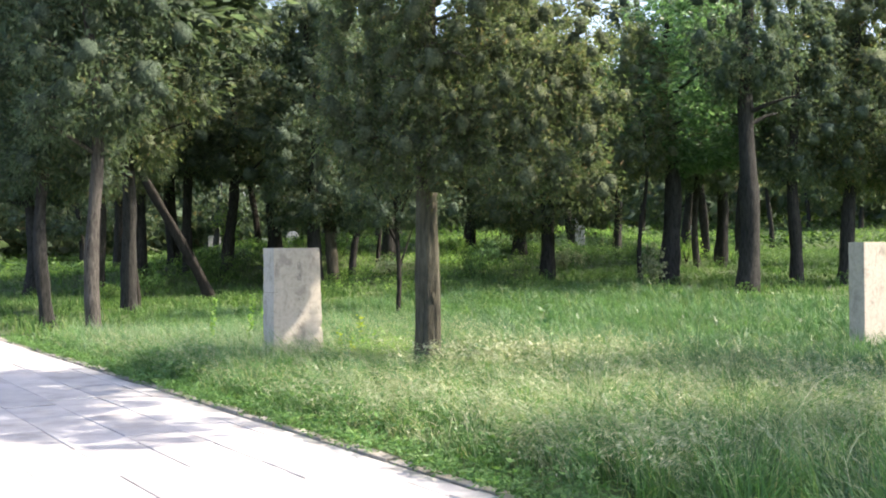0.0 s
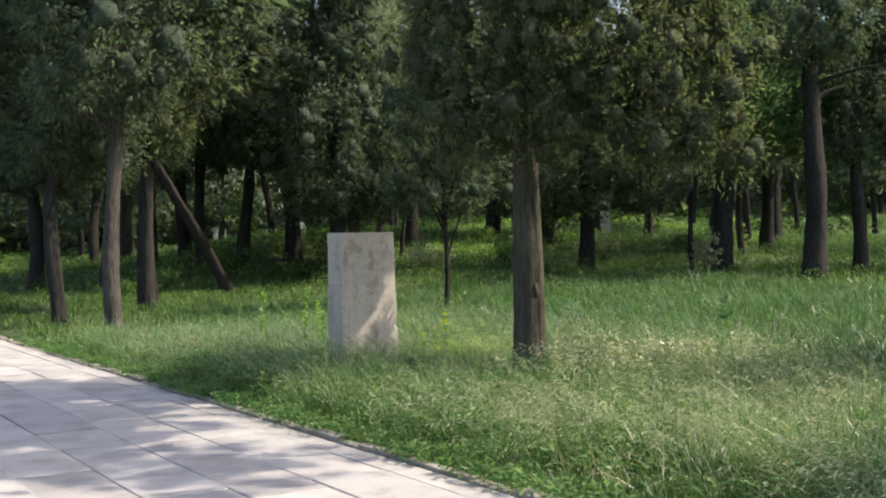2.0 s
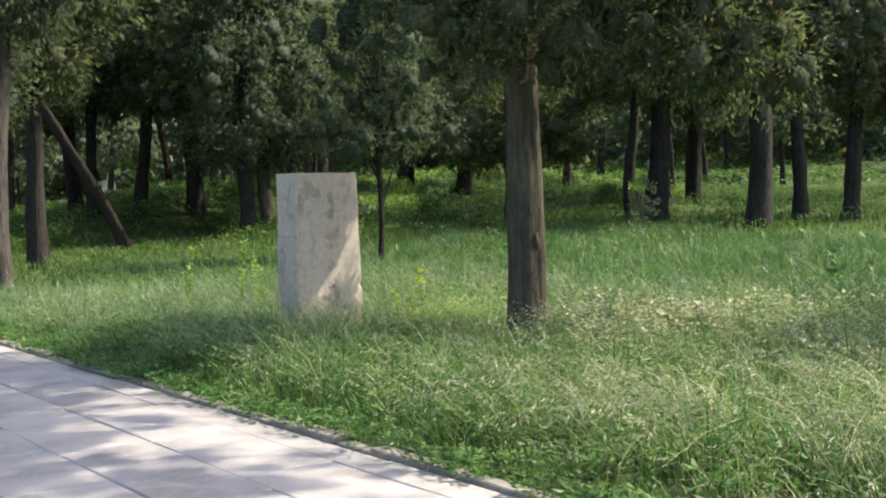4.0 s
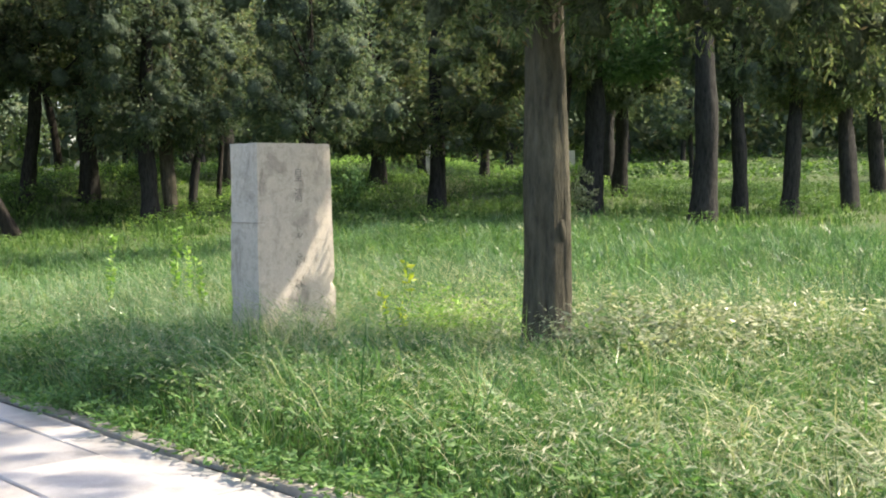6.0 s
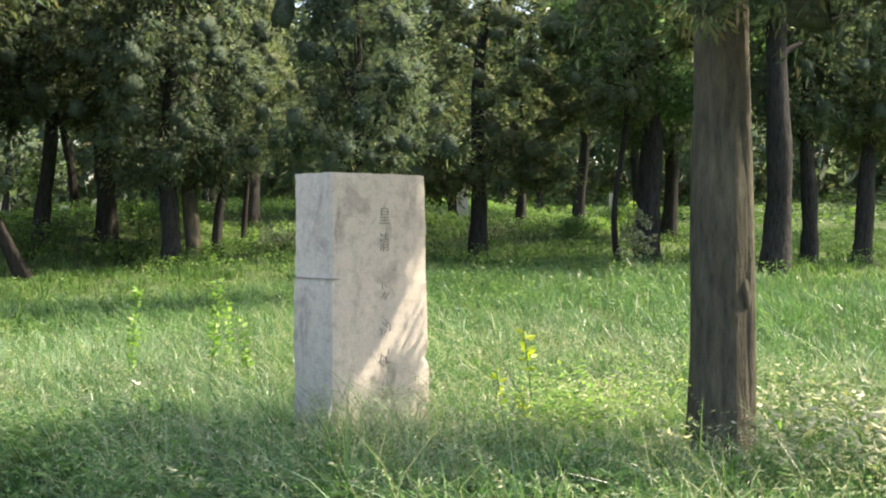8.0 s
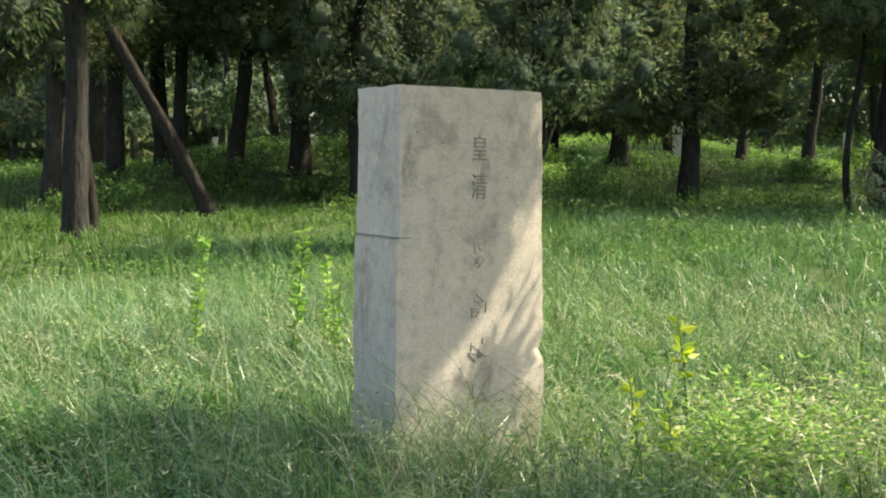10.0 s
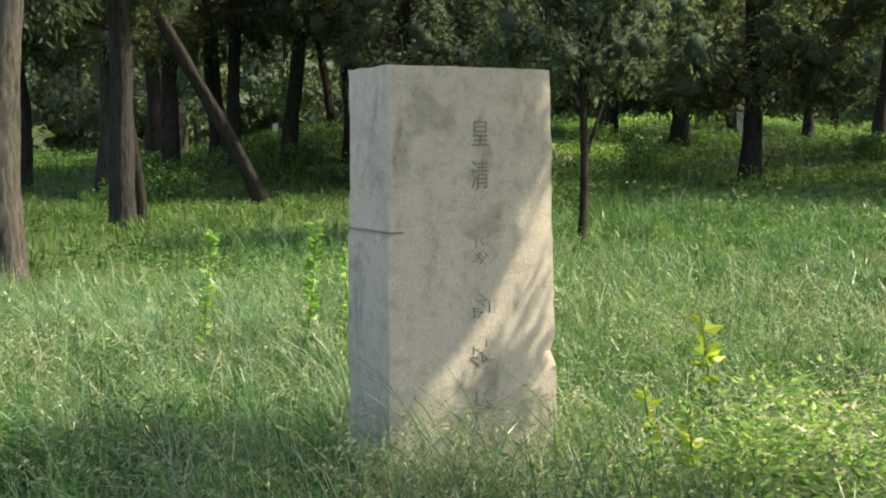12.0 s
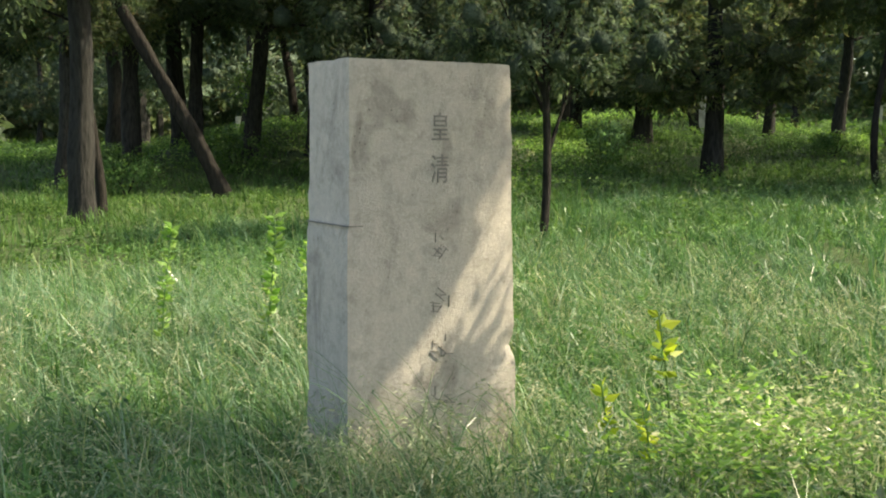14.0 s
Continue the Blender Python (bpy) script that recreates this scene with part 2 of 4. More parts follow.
def leaf_quads(centre, along, across, length, width):
    """Kite-shaped leaves, one quad each."""
    a, b = along * length[:, None], across * width[:, None] * 0.5
    fold = np.cross(along, across) * (width * 0.22)[:, None]
    v = np.stack([centre, centre + a * 0.45 + b + fold, centre + a, centre + a * 0.45 - b + fold], 1)
    return v, np.arange(len(centre) * 4).reshape(-1, 4)


def unit(v):
    return v / np.maximum(np.linalg.norm(v, axis=-1, keepdims=True), 1e-9)


def leaf_cloud(r, centres, radii, each, size, ratio, droop=0.0, upright=0.0):
    """Leaves in loose clumps round the centres, facing out of each clump; corners, faces and normals."""
    n = len(centres) * each
    c = np.repeat(centres, each, 0)
    rad = np.repeat(radii, each, 0)
    way = unit(r.normal(size=(n, 3)))
    off = way * (r.random((n, 1)) ** 0.36) * rad
    along = unit(way * 0.9 + r.normal(size=(n, 3)) * 0.45 + np.array([0, 0, upright - droop]))
    across = unit(np.cross(along, r.normal(size=(n, 3))))
    ln = size * r.uniform(0.6, 1.35, n)
    v, f = leaf_quads(c + off, along, across, ln, ln * ratio * r.uniform(0.7, 1.3, n))
    axis = centres.mean(0) * np.array([1, 1, 0.8])
    out = unit(way + 0.5 * unit(c - axis) + np.array([0, 0, 0.15]))
    geo = np.cross(v[:, 1] - v[:, 0], v[:, 2] - v[:, 0])
    flip = (geo * out).sum(1) < 0
    v[flip] = v[flip][:, ::-1]
    geo = unit(np.where(flip[:, None], -geo, geo))
    return v, f, np.repeat(unit(out * 0.75 + geo * 0.45), 4, 0)


def tube_mesh(name, pts, radii, mat, sides=10, ridge=0.0, seed=0):
    """A bark-covered tube along a line of points."""
    r = rng(seed)
    pts = np.asarray(pts, float)
    radii = np.asarray(radii, float)
    ph = r.random(4) * 6.28
    ang = np.arange(sides) / sides * 2 * np.pi
    tang = unit(np.gradient(pts, axis=0))
    ref = np.array([1.0, 0.0, 0.0]) if abs(tang[0][0]) < 0.8 else np.array([0.0, 1.0, 0.0])
    s1 = unit(np.cross(tang, ref))
    s2 = np.cross(tang, s1)
    k = np.arange(len(pts))[:, None]
    prof = 1 + ridge * (0.6 * np.sin(3 * ang + ph[0] + 0.12 * k) + 0.5 * np.sin(5 * ang + ph[1] - 0.1 * k) + 0.4 * np.sin(9 * ang + ph[2]))
    rad = radii[:, None] * prof + ridge * 0.12 * radii[:, None] * r.normal(size=(len(pts), sides))
    v = pts[:, None] + s1[:, None] * (np.cos(ang) * rad)[..., None] + s2[:, None] * (np.sin(ang) * rad)[..., None]
    f = []
    for i in range(len(pts) - 1):
        for j in range(sides):
            a, b = i * sides + j, i * sides + (j + 1) % sides
            f.append((a, b, b + sides, a + sides))
    me = bpy.data.meshes.new(name)
    me.from_pydata(v.reshape(-1, 3), [], f + [tuple(range((len(pts) - 1) * sides, len(pts) * sides))])
    me.materials.append(mat)
    me.shade_smooth()
    return me


def clump_cores(r, centres, radii, cuts):
    """Ragged inner bodies of leaf clumps; corners, faces and normals."""
    g = np.linspace(-1, 1, cuts + 1)
    faces = []
    for i in range(cuts):
        for j in range(cuts):
            a, b, c, d = (g[i], g[j]), (g[i + 1], g[j]), (g[i + 1], g[j + 1]), (g[i], g[j + 1])
            for q, flip in (((0, 1, 2), 1), ((1, 2, 0), 1), ((2, 0, 1), 1)):
                for side in (1, -1):
                    ring = [(u, v, side) for u, v in (a, b, c, d)]
                    ring = ring if side > 0 else ring[::-1]
                    faces.append([[p[q.index(k)] for k in range(3)] for p in ring])
    d = unit(np.array(faces, float)).reshape(1, -1, 3)
    n = len(centres)
    w = r.normal(size=(n, 3, 3)) * 2.6
    ph = r.random((n, 1, 3)) * 6.28
    bumpy = 1 + 0.3 * np.sin(np.einsum("abc,ndc->nbd", d[0][None], w) + ph).sum(-1) / 1.6
    v = centres[:, None] + d * bumpy[..., None] * radii[:, None]
    nn = np.broadcast_to(d, v.shape).reshape(-1, 3)
    v = v.reshape(-1, 4, 3)
    return v, np.arange(len(v) * 4).reshape(-1, 4), nn


def crown_from(name, leaves, cores, mat, core_mat):
    v, f, nn = leaves
    v2, f2, n2 = cores
    me = quads(name, np.concatenate([v, v2]), np.concatenate([f, f2 + len(v) * 4]), mat, normals=np.concatenate([nn, n2]))
    me.materials.append(core_mat)
    me.polygons.foreach_set("material_index", np.concatenate([np.zeros(len(f), np.int32), np.ones(len(f2), np.int32)]))
    return me


# ---- crowns, shared between trees of a kind ----
def crown_mesh(name, seed, mat, clumps, each, size, ratio, shape, droop=0.25):
    """A crown 1 unit in radius, from z 0 to z 1 (to be scaled)."""
    r = rng(seed)
    z = r.random(clumps) ** 1.25
    rad = shape(z) * (0.2 + 0.85 * np.sqrt(r.random(clumps)))
    a = r.random(clumps) * 6.283
    wob = 1 + 0.26 * np.sin(3 * a + seed) * np.sin(7 * z + seed)
    c = np.stack([np.cos(a) * rad * wob, np.sin(a) * rad * wob, z * 3.2 - 0.22 * rad * r.random(clumps)], 1)
    rad = r.uniform(0.13, 0.33, (clumps, 1)) * np.array([1, 1, 1.05])
    leaves = leaf_cloud(r, c, rad, each, size, ratio, droop)
    if mat == BROAD:
        return quads(name, leaves[0], leaves[1], mat, normals=leaves[2])
    return crown_from(name, leaves, clump_cores(r, c, rad * 0.36, 2), mat, CORE if mat == NEEDLE else CORE_WARM)


def cone_shape(z):
    return np.clip(0.55 + 1.6 * z, 0, 1) * (1 - 0.75 * np.clip(z - 0.25, 0, 1))


def round_shape(z):
    return np.sqrt(np.clip(1 - (2 * z - 1) ** 2, 0.05, 1))


CROWNS = [crown_mesh("crown", 11 + k, NEEDLE if k % 3 else NEEDLE_WARM, 165, 125, 0.062, 0.3, cone_shape, 0.4) for k in range(4)]
FAR_CROWNS = [crown_mesh("crown", 21 + k, NEEDLE, 95, 60, 0.11, 0.34, cone_shape) for k in range(3)]
BROAD_CROWN = crown_mesh("crown", 31, BROAD, 170, 80, 0.09, 0.42, round_shape, 0.6)


def limb_path(start, way, length, sag, n=6):
    t = np.linspace(0, 1, n)[:, None]
    return np.asarray(start) + np.asarray(way) * length * t + np.array([0, 0, 1]) * sag * t * t


TREE_COUNT = [0]


def tree(x, y, dia, label, height=9.5, base=3.0, radius=2.0, lean=(0, 0), curve=(0, 0), bark=None, crown=0, name="cypress_tree", shift=(0, 0), group="trees of the grove", limbs=4, add_shade=True, wave=(0, 0)):
    """A tree on its own root: tapered trunk, limbs and a leafy crown."""
    TREE_COUNT[0] += 1
    seed = 100 + TREE_COUNT[0]
    r = rng(seed)
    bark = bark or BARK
    root = new(name)
    root.location = (x, y, float(ground_z(x, y)) - 0.05)
    tagged(root, label, "tree", group)
    n = 20
    t = np.linspace(0, 1, n) ** 1.2
    top = height * 0.93
    px = lean[0] * t * top + curve[0] * np.sin(t * 3.14) + 0.07 * (np.sin(t * 11 + seed) - math.sin(seed)) + 0.3 * t * np.sin(t * 4.5 + seed * 2.3)
    py = lean[1] * t * top + curve[1] * np.sin(t * 3.14) + 0.07 * (np.cos(t * 10 + seed) - math.cos(seed)) + 0.3 * t * np.sin(t * 5.1 + seed * 1.7)
    px, py = px + wave[0] * np.sin(9 * t), py + wave[1] * np.sin(9 * t)
    pts = np.stack([px, py, t * top], 1)
    rad = dia * 0.5 * (1.0 - 0.72 * t) * (1 + 0.2 * np.exp(-t * 34)) * (1 + 0.06 * np.sin(t * 31 + seed) + 0.05 * np.sin(t * 57 + seed * 3))
    part("trunk", tube_mesh("trunk", pts, rad, bark, 14, 0.15, seed), root)
    for k in range(limbs):
        tt = r.uniform(base / height * 0.85, 0.75)
        a = r.random() * 6.283
        s = np.array([np.interp(tt, t, px), np.interp(tt, t, py), tt * top])
        ln = radius * r.uniform(0.55, 0.95)
        q = limb_path(s, (math.cos(a), math.sin(a), r.uniform(0.1, 0.7)), ln, r.uniform(-0.3, 0.2))
        rr = np.linspace(dia * 0.2 * (1 - 0.5 * tt), 0.012, len(q))
        part("limb", tube_mesh("limb", q, rr, bark, 6, 0.05, seed + k), root)
    me = BROAD_CROWN if crown == "broad" else FAR_CROWNS[crown - 10] if crown >= 10 else CROWNS[crown % 4]
    c = part("crown", me, root, "dense drooping green foliage")
    tb = base / height
    c.location = (float(np.interp((tb + 1) / 2, t, px)) + shift[0], float(np.interp((tb + 1) / 2, t, py)) + shift[1], base)
    c.scale = (radius, radius, (height - base) / 3.2)
    c.rotation_euler = (0, 0, r.random() * 6.283)
    # second crown, mostly above view, added to shade the grove below
    if add_shade and x < 7:
        u = part("added_shade_crown", FAR_CROWNS[TREE_COUNT[0] % 3], root)
        u.location = (px[-1], py[-1], height * 0.7)
        u.scale = (radius * 2.1, radius * 2.1, height * 0.75 / 3.2)
        u.rotation_euler = (0, 0, r.random() * 6.283)
    return root


# ---- ground, one sheet to the horizon ----
def ground():
    gx = np.concatenate([np.linspace(-400, -12, 14), np.linspace(-9, -0.6, 6), [-0.12, 0.0, 0.12], np.linspace(0.5, 50, 100), np.linspace(55, 400, 14)])
    gy = np.concatenate([np.linspace(-400, -12, 14), np.linspace(-8, 75, 130), np.linspace(80, 400, 14)])
    X, Y = np.meshgrid(gx, gy, indexing="ij")
    Z = ground_z(X, Y)
    Z = np.where(X < -0.05, -0.10, Z - 0.01)
    v = np.stack([X, Y, Z], -1)
    i = np.arange(len(gx) - 1)[:, None] * len(gy) + np.arange(len(gy) - 1)[None]
    f = np.stack([i, i + len(gy), i + len(gy) + 1, i + 1], -1)
    ob = new("ground", quads("ground", v, f, SOIL, True))
    tagged(ob, "grassy earth under old cypress trees, gently rising", "ground", kind="structure")


ground()


# ---- the inscribed stone beside the path ----
def stele_mesh(name, w, d, h, seed, taper=0.06, ledge=None, chip=None, mat=None):
    """Upright stone, corner at the origin, with worn arrises and a rough dressed face."""
    bm = bmesh.new()
    nx, ny, nz = 16, 9, 40

    def p(i, j, k):
        return Vector((w * i / nx, d * j / ny, h * k / nz))

    grid = {}

    def vert(i, j, k):
        if (i, j, k) not in grid:
            q = p(i, j, k)
            out = Vector(((i == nx) - (i == 0), (j == ny) - (j == 0), (k == nz) * 1.0))
            amp = 0.003 if out.length < 1.1 else 0.0055
            q -= out * amp * (0.6 + noise.noise(q * 9 + Vector((seed, 0, 0))) + 0.5 * noise.noise(q * 30))
            if i == nx or i > 0:
                q.x += taper * (i / nx) * (1 - k / nz)
            if ledge and i == 0 and q.z < ledge:
                q.x -= 0.010
            if ledge and j == 0 and i < 3 and q.z < ledge:
                q.y -= 0.004
            if chip:
                dd = math.hypot(q.x - w - 0.04, (q.z - chip) * 1.8)
                if j <= 1 and dd < 0.09:
                    q.y += 0.035 * (1 - dd / 0.09)
                    q.x -= 0.005 * (1 - dd / 0.09)
            grid[i, j, k] = bm.verts.new(q)
        return grid[i, j, k]

    for k in range(nz):
        for i in range(nx):
            bm.faces.new((vert(i, 0, k), vert(i + 1, 0, k), vert(i + 1, 0, k + 1), vert(i, 0, k + 1)))
            bm.faces.new((vert(i + 1, ny, k), vert(i, ny, k), vert(i, ny, k + 1), vert(i + 1, ny, k + 1)))
        for j in range(ny):
            bm.faces.new((vert(0, j + 1, k), vert(0, j, k), vert(0, j, k + 1), vert(0, j + 1, k + 1)))
            bm.faces.new((vert(nx, j, k), vert(nx, j + 1, k), vert(nx, j + 1, k + 1), vert(nx, j, k + 1)))
    for i in range(nx):
        for j in range(ny):
            bm.faces.new((vert(i, j, nz), vert(i + 1, j, nz), vert(i + 1, j + 1, nz), vert(i, j + 1, nz)))
    me = from_bm(name, bm, mat or STONE, True)
    me.set_sharp_from_angle(angle=radians(38))
    return me


def box_bm(bm, x0, x1, y0, y1, z0, z1, turn=0.0):
    m = bmesh.ops.create_cube(bm, size=1.0, matrix=Matrix.Translation(((x0 + x1) / 2, (y0 + y1) / 2, (z0 + z1) / 2)) @ Matrix.Rotation(turn, 4, "Y") @ Matrix.Diagonal((x1 - x0, y1 - y0, z1 - z0, 1)))
    return m


SX, SY, SW, SD, SH = 2.02, 10.0, 0.705, 0.38, 1.88
stele = new("stele", stele_mesh("stele", SW, SD, SH, 3, 0.06, 1.055 + 0.2, 0.56 + 0.2))
stele.location = (SX, SY, -0.2)
tagged(stele, "weathered grey stone tablet with carved characters standing in grass", "stele")

# carved column: two readable characters, the worn ones as short strokes
for ch, z in (("\u7687", 1.42), ("\u6e05", 1.26)):
    cu = bpy.data.curves.new("carved_character", "FONT")
    cu.body, cu.size, cu.align_x, cu.align_y, cu.extrude = ch, 0.118, "CENTER", "CENTER", 0.0012
    cu.materials.append(CARVED)
    ob = new("carved_character", cu)
    ob.parent = stele
    ob.matrix_basis = pose(0.385, -0.0015, z + 0.2, 90, 0, 0) @ Matrix.Diagonal((0.72, 1.0, 1.0, 1.0))
for z, seed in ((0.957, 1), (0.757, 2), (0.567, 3), (0.366, 4)):
    r = rng(seed)
    for k in range(9):
        cx, cz = r.uniform(-0.04, 0.04), r.uniform(-0.05, 0.05)
        ln = r.uniform(0.02, 0.055)
        bm = bmesh.new()
        box_bm(bm, -ln / 2, ln / 2, -0.0015, 0.003, -0.0016, 0.0016, r.choice([0.0, 1.57, 0.15, -0.9, 0.7]))
        ob = part("carved_stroke", from_bm("carved_stroke", bm, CARVED), stele)
        ob.location = (0.395 + cx, 0.0, z + 0.2 + cz)

bm = bmesh.new()
box_bm(bm, -0.0125, 0.003, 0.004, 0.372, -0.0025, 0.0025)
box_bm(bm, -0.004, 0.055, -0.0055, 0.003, -0.002, 0.002)
ob = part("crack", from_bm("crack", bm, CARVED), stele)
ob.location = (0, 0, 1.258)
stele_b = new("stele", stele_mesh("stele", 0.55, 0.3, 1.75, 8, 0.03))
stele_b.location = (10.75, 7.05, float(ground_z(10.9, 7.2)) - 0.12)
tagged(stele_b, "plain pale grey stone tablet standing in tall grass", "stele")


# ---- far tombstones ----
def tomb_mesh(w, d, h, rounded, seed):
    bm = bmesh.new()
    n = 12
    prof = [(-w / 2, 0.0)]
    for k in range(n + 1):
        a = math.pi - math.pi * k / n
        rr = w / 2 if rounded else w * 0.08
        cx = math.cos(a) * w / 2 if rounded else (-w / 2 + rr + math.cos(a) * rr if k <= n / 2 else w / 2 - rr + math.cos(a) * rr)
        prof.append((cx, h - rr + math.sin(a) * rr))
    prof.append((w / 2, 0.0))
    a = [bm.verts.new((x, -d / 2, z)) for x, z in prof]
    b = [bm.verts.new((x, d / 2, z)) for x, z in prof]
    bm.faces.new(a)
    bm.faces.new(b[::-1])
    for k in range(len(a)):
        bm.faces.new((a[k], b[k], b[(k + 1) % len(a)], a[(k + 1) % len(a)]))
    bmesh.ops.recalc_face_normals(bm, faces=bm.faces)
    return from_bm("tombstone", bm, TOMB)


for x, y, w, h, rounded, turn, label in (
    (22.0, 58.5, 0.62, 1.75, 0, -0.5, "white square-topped tombstone under the trees"),
    (27.0, 65.5, 0.8, 2.0, 1, -0.5, "pale round-topped tombstone under the trees"),
    (20.6, 63.0, 0.75, 2.1, 0, -0.4, "grey weathered tombstone among the trunks"),
    (17.2, 60.5, 0.5, 1.2, 0, -0.4, "small white tombstone among the trunks"),
    (30.6, 39.2, 0.47, 1.65, 0, -0.7, "narrow pale tombstone behind a cypress trunk"),
    (30.0, 30.7, 0.26, 1.5, 0, -0.8, "narrow white tombstone behind a thick trunk"),
):
    ob = new("tombstone", tomb_mesh(w, 0.2, h, rounded, 1))
    ob.matrix_basis = pose(x, y, float(ground_z(x, y)) - 0.08, 0, 0, math.degrees(turn))
    tagged(ob, label, "tombstone", "far tombstones")


# ---- the cypress that stands by the stele ----
def near_cypress():
    root = new("cypress_tree")
    gz = float(ground_z(3.58, 8.4))
    root.location = (3.58, 8.4, gz - 0.05)
    tagged(root, "old cypress with fluted brown trunk and drooping foliage beside the stele", "tree")
    n = 26
    t = np.linspace(0, 1, n)
    z = t * 8.6
    pts = np.stack([-0.05 + 0.03 * np.sin(z * 0.5) + 0.006 * z, 0.02 * np.sin(z * 0.7), z], 1)
    rad = 0.152 * (1 - 0.4 * t ** 1.4) * (1 + 0.16 * np.exp(-z * 3.2) + 0.035 * np.sin(z * 4.7 + 1))
    part("trunk", tube_mesh("trunk", pts, rad, BARK_WARM, 44, 0.11, 5), root)
    zr = np.linspace(0, 4.6, 18)
    part("trunk_rib", tube_mesh("trunk_rib", np.stack([0.02 + 0.02 * np.sin(zr * 1.7), -0.088 + 0.009 * zr, zr], 1), np.linspace(0.088, 0.05, 18), BARK_WARM, 14, 0.1, 9), root)
    bm = bmesh.new()
    bmesh.ops.create_uvsphere(bm, u_segments=12, v_segments=8, radius=0.05)
    for v in bm.verts:
        v.co.z *= 1.5
        v.co += v.co * 0.25 * noise.noise(v.co * 20)
    kn = part("knot", from_bm("knot", bm, BARK_WARM, True), root)
    kn.location = (-0.02, -0.145, 1.02)
    kn.scale = (0.8, 0.45, 1.1)
    r = rng(77)
    # right of the line of sight and into the picture
    R, V = np.array([0.85, -0.52, 0]), np.array([0.52, 0.85, 0])
    cl, rd = [], []
    for k in range(17):
        zz = 3.15 + 0.3 * k * r.uniform(0.85, 1.1)
        a = r.random() * 6.283
        s = np.array([0.0, 0.0, zz])
        q = limb_path(s, (math.cos(a), math.sin(a), r.uniform(0.1, 0.5)), r.uniform(1.0, 1.9), r.uniform(-0.55, -0.1), 8)
        part("limb", tube_mesh("limb", q, np.linspace(0.035, 0.008, 8), BARK_WARM, 6, 0.05, 200 + k), root)
    lobes = ((-1.0, -0.6, 3.0, 0.5, 0.5), (-0.35, -0.75, 2.85, 0.55, 0.45), (0.45, -0.8, 2.85, 0.55, 0.45), (1.2, -0.8, 2.7, 0.55, 0.5), (1.85, -0.8, 2.6, 0.52, 0.55), (2.05, -0.8, 3.3, 0.55, 0.6),
             (1.35, -0.8, 3.45, 0.6, 0.55), (0.55, -0.85, 3.6, 0.6, 0.55), (-0.35, -0.8, 3.6, 0.62, 0.55), (-1.05, -0.6, 3.7, 0.55, 0.55), (0.2, -0.7, 4.4, 0.7, 0.6), (1.15, -0.7, 4.3, 0.65, 0.6),
             (1.85, -0.7, 4.05, 0.55, 0.6), (-0.7, -0.5, 4.6, 0.7, 0.7), (-0.6, -0.2, 5.4, 0.9, 0.8), (0.8, -0.5, 5.4, 0.9, 0.9), (0.2, -0.1, 6.5, 1.1, 1.0), (0.2, 0.0, 7.8, 0.8, 0.9),
             # small added lobes, set along the sun's rays to shade the stele face
             (0.475, 0.618, 4.06, 0.32, 0.34), (1.244, 0.62, 4.98, 0.33, 0.36), (0.16, 0.425, 4.3, 0.4, 0.4), (0.93, 0.43, 5.25, 0.42, 0.4), (0.1, 0.78, 2.66, 0.08, 0.1),
             # high lobes out of view, added to shade the path
             (0.35, -2.28, 7.4, 1.25, 0.6), (1.82, -2.78, 8.0, 1.25, 0.6), (2.06, -1.46, 7.6, 1.25, 0.6), (-0.53, -1.42, 7.6, 1.3, 0.6), (0.80, -1.30, 8.3, 1.3, 0.6), (2.90, -3.05, 8.2, 1.1, 0.6),
             (1.49, -4.15, 7.6, 1.25, 0.6), (0.48, -3.83, 7.6, 1.25, 0.6), (2.50, -4.55, 7.8, 1.15, 0.6), (-0.60, -2.85, 7.8, 1.25, 0.6), (3.80, -4.85, 7.8, 1.0, 0.5))
    for k, (lx, ly, lz, lr, lh) in enumerate(lobes):
        # limbs that reach the added high lobes
        if lz > 7.2:
            q = limb_path((0, 0, lz - 1.0), R * lx + V * ly + np.array([0, 0, 0.9]), 1.0, 0.1, 8)
            part("limb", tube_mesh("limb", q, np.linspace(0.05, 0.01, 8), BARK_WARM, 6, 0.05, 240 + k), root)
        m = int((52 if lz > 7.2 else 58 if ly > 0.1 else 34) * lr * lr) + (30 if ly > 0.1 and lr > 0.2 else 12 if lr > 0.2 else 6)
        d = unit(r.normal(size=(m, 3))) * (r.random((m, 1)) ** 0.4)
        cl.append(R * lx + V * ly + np.array([0, 0, lz]) + d * np.array([lr, lr, lh]))
        rd.append(r.uniform(0.13, 0.27, (m, 1)) * np.array([1, 1, 1.35]) * (1.0 if lr > 0.2 else 0.5))
    cl, rd = np.concatenate(cl), np.concatenate(rd)
    leaves = leaf_cloud(r, cl, rd, 110, 0.068, 0.25, 0.4)
    part("crown", crown_from("crown", leaves, clump_cores(r, cl, rd * 0.4, 2), NEEDLE_WARM, CORE_WARM), root, "dense drooping olive-green foliage, with unseen lobes added for shade")


near_cypress()

# ---- the grove ----
# two trees out of view, added only to cast shade on the meadow
tree(13.0, 0.4, 0.5, "unseen broad cypress added to shade the clearing", 11.5, 5.0, 3.3, crown=1, add_shade=False)
tree(7.9, -3.5, 0.45, "unseen cypress added to shade the near grass", 10.5, 5.0, 2.3, crown=2, add_shade=False)
DARK = "dark cypress trunk with drooping green crown in the grove"
THIN = "thin dark trunk with sparse crown in the grove"
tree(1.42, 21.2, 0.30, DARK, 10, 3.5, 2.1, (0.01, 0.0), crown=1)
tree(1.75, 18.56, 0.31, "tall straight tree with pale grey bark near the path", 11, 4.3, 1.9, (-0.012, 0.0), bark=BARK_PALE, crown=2)
